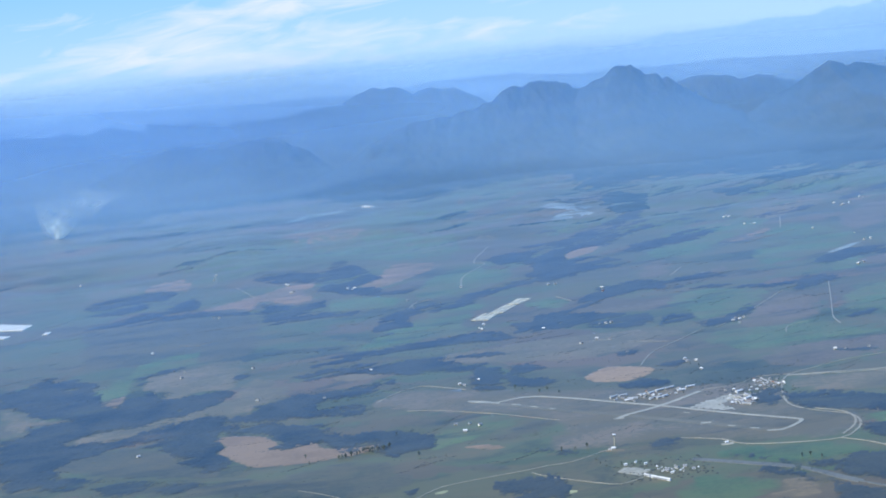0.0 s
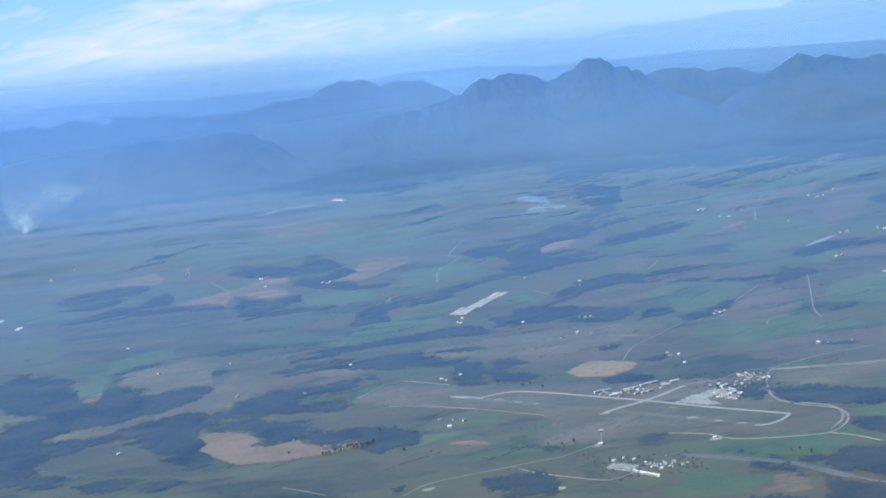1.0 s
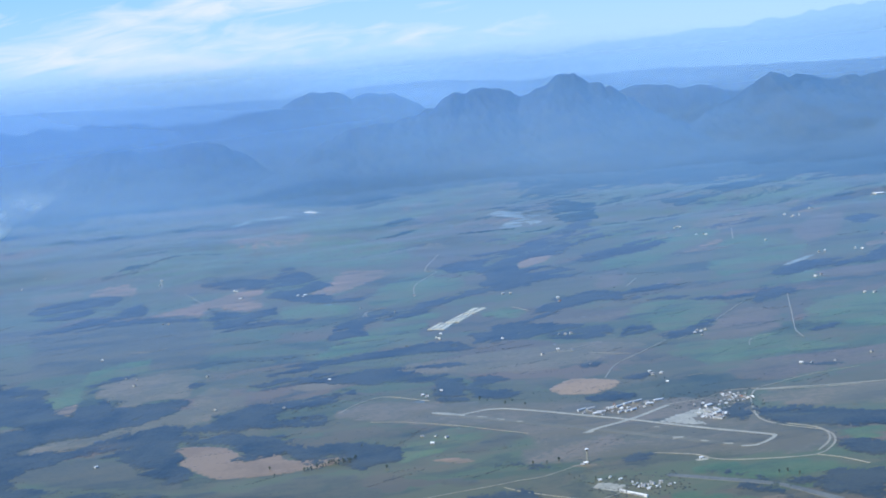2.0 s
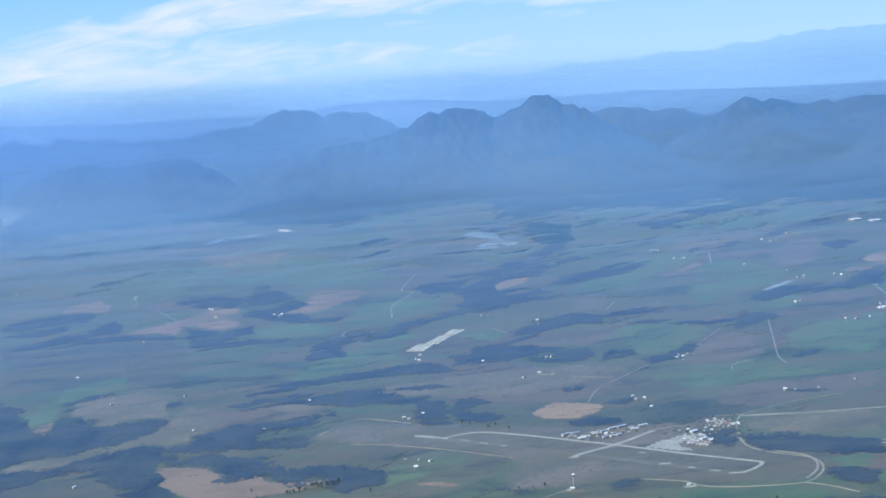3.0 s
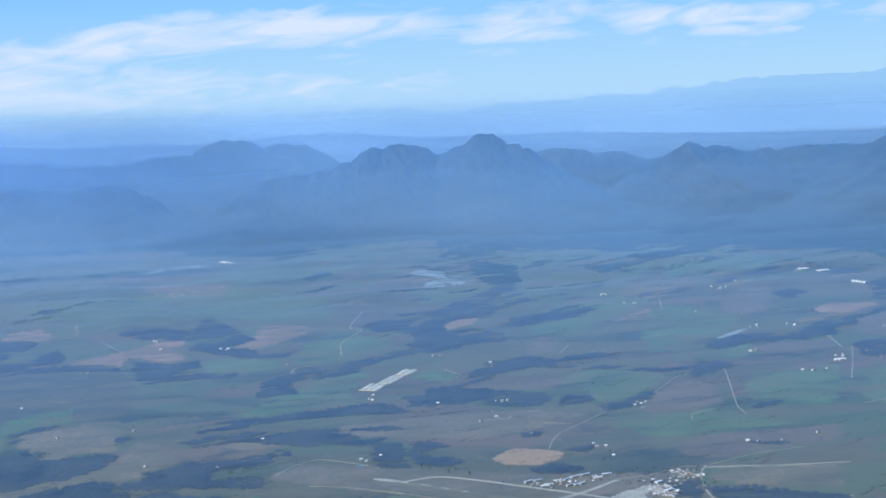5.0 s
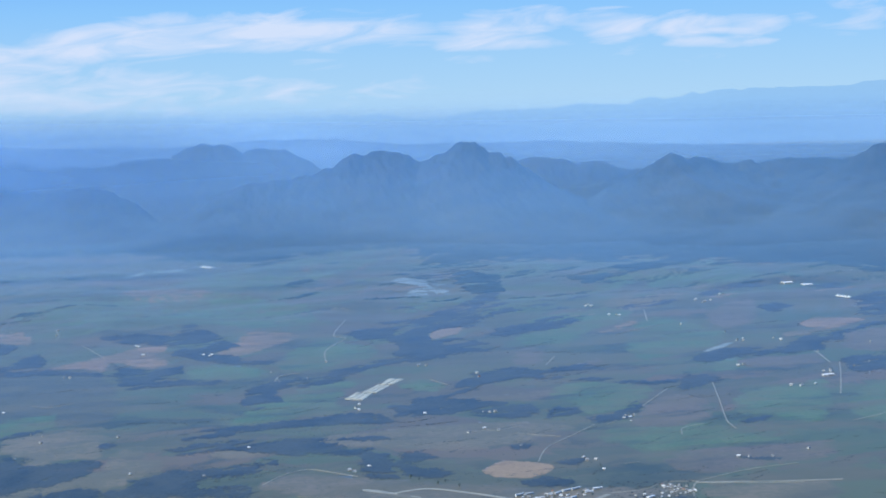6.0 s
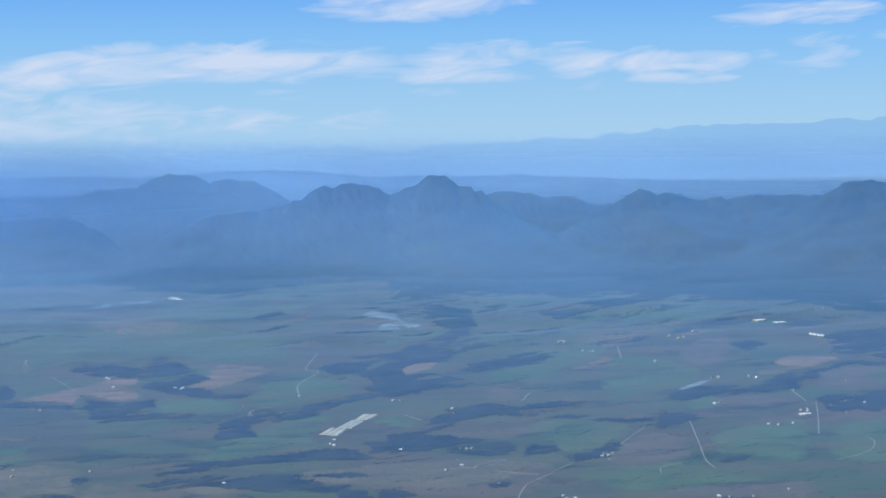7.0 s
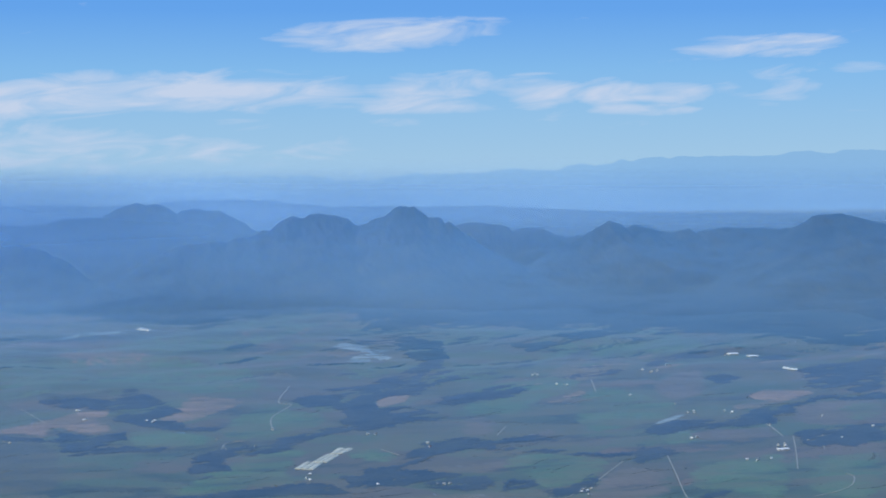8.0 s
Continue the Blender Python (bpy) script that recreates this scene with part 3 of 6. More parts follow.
# ---- fields, woods and roads ----
def band(stations, x, seed, wobble):
    """Middle and half depth of a strip of land at x, with an uneven edge."""
    xs, ys, hs = zip(*sorted(stations))
    mid = np.interp(x, xs, ys)
    half = np.interp(x, xs, hs)
    end = np.clip(np.minimum(x - xs[0], xs[-1] - x) / max(2.0, 0.06 * (xs[-1] - xs[0])), 0, 1)
    half = half * (0.7 + 0.3 * end)
    lo = mid - half * (1 + wobble * fractal(x, 0 * x, 22, seed, 4, 0.65))
    hi = mid + half * (1 + wobble * fractal(x, 0 * x, 22, seed + 9, 4, 0.65))
    return lo, np.maximum(hi, lo + 0.4)


FIELD_LABELS = {"stubble": "pale tan stubble field", "lush": "deep green watered meadow by the river", "green": "irrigated green pasture", "rough": "rough dark scrubby pasture", "olive": "dull olive grass clearing", "tan": "bare tan ploughed field", "brown": "reddish brown fallow field", "purple": "purplish brown fallow field",
                "drygrass": "dry grass of the airfield", "soilpale": "pale bare soil patch", "shadenet": "pale blue-grey netted crop field or pond", "concrete": "pale concrete yard by buildings", "limecrop": "bright yellow-green crop strip"}
count = iter(range(1, 9999))
clearings = []


def patch(material, *stations):
    """A field laid on the ground, as a strip of varying depth."""
    seed = next(count)
    name = "pavement" if material == "concrete" else "field"
    xs = [s[0] for s in stations]
    x0, x1 = min(xs), max(xs)
    x = np.linspace(x0, x1, max(8, int((x1 - x0) / 2.5)))
    lo, hi = band(stations, x, seed, {"concrete": 0.05, "shadenet": 0.05, "tan": 0.08}.get(material, 0.24))
    rows = max(5, int(np.max(hi - lo) / 9) + 2)
    lift = 0.015 + 0.007 * (seed % 7) + (0.10 if material == "concrete" else 0)
    verts, faces = [], []
    sway = min(3.0, 0.22 * float(np.min(hi - lo)) / (rows - 1) / (0.1 + float(np.max(np.abs(np.diff(lo) / np.diff(x))))))
    crisp = material in ("concrete", "shadenet")
    for j in range(rows):
        f = j / (rows - 1)
        y = lo + (hi - lo) * f + (0 if crisp else 1.7 * np.clip((hi - lo) / 22, 0, 1) * fractal(x, 0 * x + 40 * f, 8, seed + 3, 4, 0.65))
        px = x + (0 if crisp else sway * float(vnoise(40.0 * f, 9.0, 9, seed + 4)))
        z = ground_z(px, y) + (lift if 0 < j < rows - 1 else -0.01)
        verts += list(zip(px, y, z))
    k = len(x)
    for j in range(rows - 1):
        for i in range(k - 1):
            a = j * k + i
            faces.append((a, a + 1, a + k + 1, a + k))
    ob = mesh_object(name, verts, faces, material, smooth=True, rim=[1.0] * len(verts))
    tagged(ob, FIELD_LABELS[material] + " on the valley floor", "field" if name == "field" else name, kind="structure")
    return stations, seed


def edge_line(corners, step, sway, seed):
    """The corners joined to a closed line with rounded corners and an uneven run."""
    p = np.array(corners, float)
    for _ in range(2):
        q = np.roll(p, -1, 0)
        p = np.stack([0.8 * p + 0.2 * q, 0.2 * p + 0.8 * q], 1).reshape(-1, 2)
    out = []
    for u, v in zip(p, np.roll(p, -1, 0)):
        n = max(1, int(np.hypot(*(v - u)) / step))
        out += [u + (v - u) * k / n for k in range(n)]
    p = np.array(out)
    dx = sway * fractal(p[:, 0], p[:, 1], 9, seed, 4, 0.65)
    dy = 2.2 * sway * fractal(p[:, 0], p[:, 1], 12, seed + 31, 4, 0.65)
    return p + np.stack([dx, dy], 1)


def plot(material, *corners):
    """A field within the given corners, laid on the ground."""
    seed = next(count)
    if material in ("tan", "stubble", "shadenet"):
        clearings.append(list(corners))
    size = float(np.ptp(np.array(corners), axis=0).min())
    line = edge_line(corners, 1.6, min(0.55, 0.02 * size), seed)
    (x0, y0), (x1, y1) = line.min(0), line.max(0)
    pitch = min(2.0 if material in ("tan", "stubble", "concrete", "shadenet") else 6.0, max(1.5, 0.3 * size))
    gx, gy = np.meshgrid(np.arange(x0 + pitch / 2, x1, pitch), np.arange(y0 + pitch / 2, y1, pitch))
    k = len(line)
    flat = [Vector(q) for q in line] + [Vector(q) for q in np.stack([gx.ravel(), gy.ravel()], 1)]
    pts, _, faces, origin, *_ = delaunay_2d_cdt(flat, [(i, (i + 1) % k) for i in range(k)], [], 1, 1e-4)
    lift = 0.02 + 0.00027 * (seed % 240)
    xy = np.array([tuple(q) for q in pts])
    rim = np.array([0.0 if any(i < k for i in src) else 1.0 for src in origin])
    z = ground_z(xy[:, 0], xy[:, 1]) + np.where(rim > 0, lift, -0.01)
    kind = "pavement" if material == "concrete" else "field"
    ob = mesh_object(kind, np.column_stack([xy, z]).tolist(), faces, material, smooth=True, rim=rim)
    return tagged(ob, FIELD_LABELS[material] + " on the valley floor", kind, kind="structure")


def within(x, y, corners):
    """Which of the points lie inside the corners."""
    inside = np.zeros(x.shape, bool)
    for (ax, ay), (bx, by) in zip(corners, corners[1:] + corners[:1]):
        if ay != by:
            inside ^= ((ay > y) != (by > y)) & (x < (bx - ax) * (y - ay) / (by - ay) + ax)
    return inside


def grove(*corners):
    """A wood within the given corners: an uneven canopy of crowns with a ragged edge and gaps."""
    seed = next(count)
    corners = list(corners)
    xs, ys = zip(*corners)
    middle = sum(ys) / len(ys)
    far = middle > 1130
    step = 0.8 if middle < 720 else (1.1 if middle < 1050 else (1.9 if max(xs) - min(xs) < 300 else 3.0))
    gx, gy = np.meshgrid(np.arange(min(xs) - 3, max(xs) + 3, step), np.arange(min(ys) - 6, max(ys) + 6, step * 1.5))
    rng = np.random.default_rng(seed)
    gx = gx + rng.uniform(-0.4, 0.4, gx.shape) * step
    gy = gy + rng.uniform(-0.4, 0.4, gy.shape) * step
    reach = min(7.0 if middle > 1400 else 1.5, 0.06 * (max(ys) - min(ys)))
    wx = gx + reach * (1.6 * fractal(gx, gy, 14, seed, 4, 0.7) + 0.4 * rng.standard_normal(gx.shape))
    wy = gy + reach * (3.4 * fractal(gx, gy, 17, seed + 40, 4, 0.7) + 1.2 * rng.standard_normal(gx.shape))
    # glades run through it in long streaks, along the lie of the land
    glades = fractal(0.33 * (0.87 * gx + 0.5 * gy), 0.87 * gy - 0.5 * gx, 9, seed + 8, 4, 0.6)
    inside = within(wx, wy, corners) & (glades > (-0.5 if 740 < middle < 1400 else -0.85))
    for field in clearings:
        inside &= ~within(gx, gy, field)
    pad = np.pad(inside.astype(float), 2, mode="edge")
    soft = sum(pad[i:i + gx.shape[0], j:j + gx.shape[1]] for i in range(5) for j in range(5)) / 25
    rim = np.clip((soft - 0.1) / 0.4, 0, 1)
    tall = (0.5 if far else 0.24) + 0.08 * vnoise(gx, gy, 9, seed + 2)
    top = ground_z(gx, gy) + np.where(inside, tall * rng.uniform(0.45, 1.3, gx.shape), -0.12)
    idx = np.arange(gx.size).reshape(gx.shape)
    full = inside[:-1, :-1].astype(int) + inside[1:, :-1] + inside[:-1, 1:] + inside[1:, 1:]
    keep = full > 0
    faces = np.stack([idx[:-1, :-1][keep], idx[:-1, 1:][keep], idx[1:, 1:][keep], idx[1:, :-1][keep]], 1)
    if len(faces) < 4:
        return
    used = np.unique(faces)
    remap = np.full(gx.size, -1)
    remap[used] = np.arange(len(used))
    verts = np.stack([gx.ravel(), gy.ravel(), top.ravel()], 1)[used]
    ob = mesh_object("woodland", verts.tolist(), remap[faces].tolist(), "farwood" if far else "forest", smooth=True, rim=rim.ravel()[used])
    tagged(ob, "dark dense woodland of mixed trees among fields", "woodland", kind="stuff")


def spline(points, step):
    """Catmull-Rom through the points."""
    p = [Vector((*q, 0)) for q in points]
    p = [2 * p[0] - p[1]] + p + [2 * p[-1] - p[-2]]
    out = []
    for i in range(1, len(p) - 2):
        n = max(2, int((p[i + 1] - p[i]).length / step))
        for k in range(n):
            t = k / n
            out.append(0.5 * ((2 * p[i]) + (p[i + 1] - p[i - 1]) * t + (2 * p[i - 1] - 5 * p[i] + 4 * p[i + 1] - p[i + 2]) * t * t + (3 * p[i] - p[i - 1] - 3 * p[i + 1] + p[i + 2]) * t ** 3))
    return out + [p[-2]]


ROAD_LABELS = {"runway": "grey asphalt runway with pale markings", "taxiway": "pale concrete taxiway beside the runway", "road": "pale gravel farm road between fields", "river": "grey-blue river between wooded banks"}


def road(name, material, width, *points):
    seed = next(count)
    width *= 0.78 if name == "road" else 1.0
    line = spline(points, 3.0)
    verts, faces = [], []
    lift = {"runway": 0.092, "taxiway": 0.112, "river": 0.12}.get(name, 0.10)
    for i, p in enumerate(line):
        d = (line[min(i + 1, len(line) - 1)] - line[max(i - 1, 0)]).normalized()
        side = Vector((-d.y, d.x, 0))
        w = width / 2 * (1 + (0.12 * float(vnoise(p.x, p.y, 8, seed)) if name in ("road", "river") else 0))
        for s, up in ((-1.1, -0.02), (-1, lift), (0, lift + 0.005), (1, lift), (1.1, -0.02)):
            q = p + side * (w * s)
            verts.append((q.x, q.y, float(ground_z(q.x, q.y)) + up))
    for i in range(len(line) - 1):
        for k in range(4):
            a = i * 5 + k
            faces.append((a, a + 5, a + 6, a + 1))
    return tagged(mesh_object(name, verts, faces, material), ROAD_LABELS[name], name, kind="structure")


plot("tan", (101.2, 991.5), (112.1, 1008.7), (125.9, 1013.5), (116.9, 986.9), (100.1, 965.4))
plot("shadenet", (112.7, 1245.7), (125.4, 1259.1), (135.4, 1236.5), (141.2, 1212.9), (152.5, 1212.1), (137, 1197.5), (126.3, 1211.8), (115.4, 1226.6))
plot("shadenet", (108.8, 1162.7), (124.5, 1199.2), (139.2, 1200), (144.3, 1175.1), (131.5, 1161.8))
plot("brown", (-10, 963.1), (1.5, 1002.6), (17.7, 1026), (36.7, 1021.6), (31.6, 1000), (18.1, 972), (5.6, 952), (-5.9, 950.8))
plot("brown", (-28.2, 1243.9), (-5.8, 1243.5), (-4.4, 1221.4), (-24.6, 1212.7))
plot("brown", (61.5, 1350.2), (96.2, 1393), (95.8, 1374.8), (66.3, 1331))
grove((-520, 1680), (-324, 1620), (-255, 1540), (-205, 1510), (-170, 1560), (-110, 1610), (-60, 1580), (-16, 1486), (45, 1431), (78, 1462), (139, 1490), (155, 1446), (162, 1330), (201, 1340), (244, 1328), (272, 1295), (326, 1337), (330, 1284), (363, 1260), (387, 1218), (397, 1194), (440, 1146), (700, 1120), (700, 1260), (560, 1330), (480, 1440), (300, 1590), (150, 1700), (-50, 1850), (-520, 1980))
plot("green", (-29.1, 1308.6), (19.2, 1359.1), (55.7, 1421.6), (84.4, 1458.6), (126.2, 1479.3), (162.5, 1483.1), (153.4, 1434), (133.8, 1399.3), (105.7, 1336.9), (83.7, 1277.6), (43.8, 1250.9), (-1.3, 1226))
plot("brown", (57.3, 1331.5), (77.3, 1378.4), (100.1, 1391.4), (88.2, 1354.9), (66.1, 1318.5))
plot("brown", (85.2, 1292.7), (107.9, 1356.9), (120, 1383.2), (105.3, 1316.1))
plot("green", (155.3, 1291.8), (193.2, 1327.2), (230.5, 1329.5), (240.7, 1283.3), (213.3, 1229.1), (186.2, 1206.3), (155.5, 1167.5), (161.3, 1251.9))
plot("green", (149.4, 1084.4), (189.7, 1151), (232.9, 1182.8), (269.9, 1225.8), (292.3, 1251.6), (273.7, 1197.1), (225.7, 1123), (188.3, 1079.5), (154.8, 1043.9))
plot("green", (279.9, 1220), (310.3, 1245.4), (347, 1287.6), (352.5, 1266.2), (344.6, 1170.7), (333.7, 1138.4), (308.8, 1128.7), (282.4, 1112.2), (274.9, 1148), (266.1, 1169))
plot("olive", (206.3, 1057.1), (236.8, 1111.7), (270.1, 1118.5), (271.8, 1076.7), (235.5, 1043.1), (209.3, 1016.9))
plot("purple", (253, 1003.1), (280.1, 1048.9), (307, 1069.3), (285.1, 994.2), (265.7, 954.7), (249, 940.5), (246.2, 970.3))
plot("purple", (222.7, 1063.2), (237.9, 1076.7), (240.3, 1066.7), (228.1, 1052.2))
plot("green", (198.3, 927.6), (220.3, 987.4), (243.2, 980.9), (241.5, 933.5), (217.3, 903.4), (199, 898.7))
plot("brown", (282.8, 921.8), (303.8, 950.3), (322.6, 967.3), (326.4, 951.5), (304.4, 927.8), (284.7, 914.9))
plot("green", (104, 1139.4), (139.2, 1143.8), (134.3, 1109.7), (99.9, 1095.9))
plot("olive", (46.3, 1101), (67.8, 1119.6), (79.2, 1101.7), (64.5, 1086.4))
# a pale pond, laid in the netting's material
plot("shadenet", (216.1, 880.5), (229.9, 898.3), (244.4, 908), (233.9, 892.8), (218.8, 875.7))
grove((173.3, 1161.9), (162.5, 1120.2), (141.2, 1073.7), (117.9, 1038.6), (97.7, 981.7), (87, 943.5), (83.7, 957), (98, 1019.6), (114.1, 1068.9), (136.2, 1106.6), (160.3, 1148.6))
grove((162.5, 1293.9), (190.3, 1258.6), (173.8, 1165), (155.1, 1149.6), (150.9, 1203.6))
grove((63.9, 1019.7), (85.7, 1048.2), (107.1, 1064.9), (137.7, 1089.7), (112, 1050.5), (87.8, 1011.2), (77.9, 980.9), (60.5, 987.6))
grove((77.4, 981.1), (100.4, 1018.4), (123.3, 1045.8), (161.6, 1078.7), (169.8, 1066.9), (142.8, 1044.6), (124.1, 1009.2), (108.6, 969.1), (96.3, 909.2), (78.4, 902.9), (84.7, 953))
grove((130.7, 980.8), (144.7, 1007.5), (164.8, 1014.9), (190.3, 1041.5), (182.8, 1025.3), (156.7, 990.5), (133.5, 979.6))
grove((227.1, 1222.4), (254.5, 1241.3), (291.5, 1263.3), (326.5, 1301.7), (348.5, 1306.1), (315.7, 1250.4), (286.4, 1229.9), (252.5, 1202.5), (232.9, 1182.8))
grove((276.7, 1093.1), (297.2, 1126.1), (329.8, 1137.7), (327.5, 1117.8), (297.5, 1104.3), (274, 1072.6))
grove((205.7, 1054.7), (221, 1050), (261.2, 1075.4), (252.1, 1055.4), (221.4, 1039))
grove((290.8, 1015.9), (304.3, 1041.3), (312.1, 1023.9), (284.1, 982))
grove((46.3, 1259.9), (64.8, 1279.2), (67.2, 1263.1), (50.2, 1237.4))
grove((-68, 1048.6), (-56, 1053.5), (-40.8, 1042.1), (-26.1, 1020.9), (-49.7, 1025.5))
grove((355.6, 1041.9), (384.7, 1068.7), (418.4, 1066.5), (353.7, 925), (328.5, 928.9), (328.1, 959.6), (342.4, 1003.7))
plot("purple", (292.7, 907.2), (315.2, 926.1), (355.5, 928.9), (322.7, 857.1), (289.5, 850.5), (280.1, 868.3))
plot("green", (318, 911.3), (351.1, 919.3), (326.1, 864.7), (303.8, 857.8))
plot("green", (248.6, 765), (270.5, 781.1), (289.7, 785.1), (245.4, 688.1), (226, 694.1), (224.8, 718.6))
plot("green", (197.4, 765), (225.3, 774.7), (236.2, 758.5), (217.5, 711.8), (188.3, 718.6), (185.9, 741.7))
grove((205.5, 851.2), (226.2, 873.4), (252.6, 869.5), (281, 899.7), (300.1, 918.4), (320.7, 939.3), (339.1, 939.2), (313, 920.7), (279.2, 887.7), (266.3, 869), (248.6, 858.7), (228.6, 864), (207.2, 844))
plot("green", (205.7, 839.5), (224.5, 860), (234.2, 849), (216.5, 820.8), (203.2, 819.5))
grove((266.5, 835.8), (284, 843.9), (298.7, 846.1), (320.6, 852.7), (303.2, 814.6), (278.1, 798.5), (274.5, 808.5), (266.3, 801.4), (260.3, 809))
grove((188.1, 820.4), (197.4, 825.6), (204.7, 808.5), (193.3, 797), (183, 795.7))
plot("rough", (-133.8, 934.3), (-94.9, 927.9), (-58.7, 912.6), (-52.7, 840.8), (-54.7, 784.1), (-97.4, 796), (-123.4, 798.5), (-133.4, 804.2), (-149, 925.9))
plot("brown", (-134.8, 1079.3), (-126.1, 1096.1), (-112.8, 1099.4), (-106.4, 1073), (-101.4, 1046.4), (-106.7, 1030.4), (-118.8, 1048.4), (-133.1, 1052.3))
plot("brown", (-93.3, 944.2), (-87.1, 958.2), (-77.6, 966.1), (-69.5, 976.8), (-62.4, 982), (-52.5, 999.2), (-37.6, 1004.6), (-31, 993.7), (-38.9, 971.8), (-29.6, 946.4), (-34.4, 934.6), (-42.6, 925), (-49.7, 935), (-54.1, 943.4), (-58.7, 955.9), (-60.6, 928.5), (-64.4, 919.6), (-71.9, 935.3), (-80.5, 940.4))
plot("brown", (-11.4, 962.2), (-5.1, 981), (7.1, 992.2), (19.2, 993.8), (32.5, 1015.2), (39.1, 1012.7), (31.1, 991.6), (18.2, 974), (6, 963.2), (-5.4, 950.4))
plot("brown", (0.1, 1005.7), (8.7, 1032.6), (27.6, 1025.8), (23.6, 1008), (8, 999.9))
plot("olive", (-170.9, 1094.6), (-151.4, 1092.2), (-136.6, 1104.6), (-132.8, 1049.8), (-146.5, 1048.1), (-163.1, 1034.2))
grove((-160.8, 1016.8), (-154.1, 1034.9), (-133.7, 1043.5), (-119, 1050.9), (-111.6, 1027.3), (-118.1, 1005.5), (-126.7, 972.8), (-143.3, 969.2), (-155.4, 975))
grove((-126, 952.3), (-109.3, 970), (-99, 1007.4), (-93.8, 982.8), (-94.1, 944.7), (-56.2, 916.6), (-52.7, 909.1), (-94.4, 920.2), (-123.8, 917.5), (-147.4, 912.9), (-150, 933.6), (-134, 936.3))
grove((-60.3, 919), (-58.7, 957.9), (-55.4, 940.5), (-49.6, 929.3), (-41.2, 916.8), (-34.4, 929.1), (-27.1, 933.6), (-25.7, 893), (-17.9, 874.3), (-31.5, 870.3), (-47.1, 870.6), (-53.5, 869.1), (-53, 898.4))
grove((-69.1, 1045.5), (-50.4, 1046.2), (-28.5, 1040.2), (-18.7, 1080.2), (-9.6, 1048.6), (1, 986.5), (-11.3, 967.8), (5.1, 939.3), (16.3, 936.9), (15.4, 919.2), (-17.5, 940.2), (-28.7, 968.6), (-34.6, 1002.4), (-59, 1018.4))
plot("green", (-26, 934.7), (-6.4, 932.6), (14.9, 908.9), (11.1, 886.9), (-13, 885.2), (-25.7, 889.5))
plot("green", (-116.8, 1241.3), (-35.7, 1247.3), (15.7, 1219.3), (59.3, 1118.3), (50, 1041.9), (9, 1041.8), (-15.3, 1090.6), (-73.9, 1088.2), (-124.8, 1119.1))
plot("brown", (-69.4, 1256.3), (-47.2, 1272.1), (1.5, 1236.5), (-6.7, 1199.8), (-42.6, 1201.5))
plot("purple", (-125.5, 1211.7), (-102.6, 1249.4), (-93.8, 1222.3), (-112.6, 1181))
grove((-136.8, 1141.4), (-118.3, 1164.2), (-97.7, 1165.5), (-113.2, 1141.6), (-128.6, 1124.7))
plot("green", (23, 954.7), (46.3, 993.8), (59.4, 973), (74.8, 950.6), (65.6, 919), (41.7, 900.2), (25, 894.7), (14.9, 908.9))
plot("olive", (27.6, 1096.3), (73.2, 1121.6), (69.2, 1096.1), (36.5, 1078.5))
grove((-3.4, 812.7), (-0.7, 856.9), (10.3, 870.2), (23.7, 874.8), (37.2, 877.3), (42.3, 890.9), (58.3, 902.1), (78.9, 912.6), (83.6, 901.2), (62.7, 891.5), (50.3, 874.6), (36.6, 869.2), (23.2, 866.7), (14.8, 847), (9, 805.3), (1.8, 791.1))
grove((60.6, 1001.9), (70.7, 1026.9), (88.6, 993.5), (96.4, 982.7), (103.7, 1015.3), (127.3, 1022.9), (99.8, 963.2), (116, 972.6), (128.3, 945.8), (120.7, 917.3), (98.6, 913.3), (79.9, 898.4), (71.8, 924), (84.2, 956.6), (66.4, 983.6))
plot("green", (-20.1, 750.8), (0.2, 810.6), (16.8, 845.7), (38.8, 864.2), (55.7, 862.1), (35, 811.2), (42, 785), (31.7, 776.2), (12.8, 772.8), (-6.1, 765.3))
plot("green", (69, 852.2), (82.1, 852.4), (87.5, 831.8), (79.5, 813.8), (61.8, 834.5))
grove((51.4, 761.4), (56.6, 787.9), (68.5, 806), (85, 817.7), (92.8, 836), (104.4, 861), (122.2, 871.1), (132.8, 853.6), (128.5, 833.9), (112.3, 829.4), (98.5, 823.5), (82.4, 799.4), (71, 787.5), (61, 764.3))
plot("purple", (82.6, 800.8), (107.4, 801.4), (122.5, 802.7), (138.8, 797.2), (135.5, 781.5), (113, 778.1), (95.5, 788.8))
grove((71.8, 793), (91.5, 794.5), (116, 766.1), (112.7, 751.5), (84.6, 765.3), (63.6, 762.7), (59.7, 772.5))
grove((-31.3, 757.4), (-6.1, 763.9), (12.7, 771.4), (28.9, 770.5), (32, 779.1), (45.8, 775.1), (53.6, 760.1), (62.2, 750.7), (43.4, 750.4), (27.5, 751.3), (7.1, 752.1), (-9, 744.3), (-29.1, 737.5))
plot("olive", (14.7, 727.9), (42.2, 738.6), (74.3, 742.1), (97.3, 743.3), (123.1, 723.7), (109.2, 710), (88.2, 690.1), (66.5, 686.9), (38.6, 702), (22.2, 711.1))
grove((25.4, 724.3), (41.1, 727.1), (49, 718.8), (35.6, 716))
grove((-37.8, 725.2), (-20.3, 732.3), (-2.7, 734.2), (14.8, 730.4), (26.6, 711.1), (38.8, 704.3), (33.2, 689.7), (21.4, 699.7), (4.4, 698.1), (-12, 715.6), (-29.1, 709))
plot("olive", (-24.8, 715.3), (-11.8, 721.3), (5, 709.2), (-4, 699.6), (-16.6, 699.4))
grove((-4.1, 696.4), (2.2, 696), (4, 681), (-2.6, 680.7))
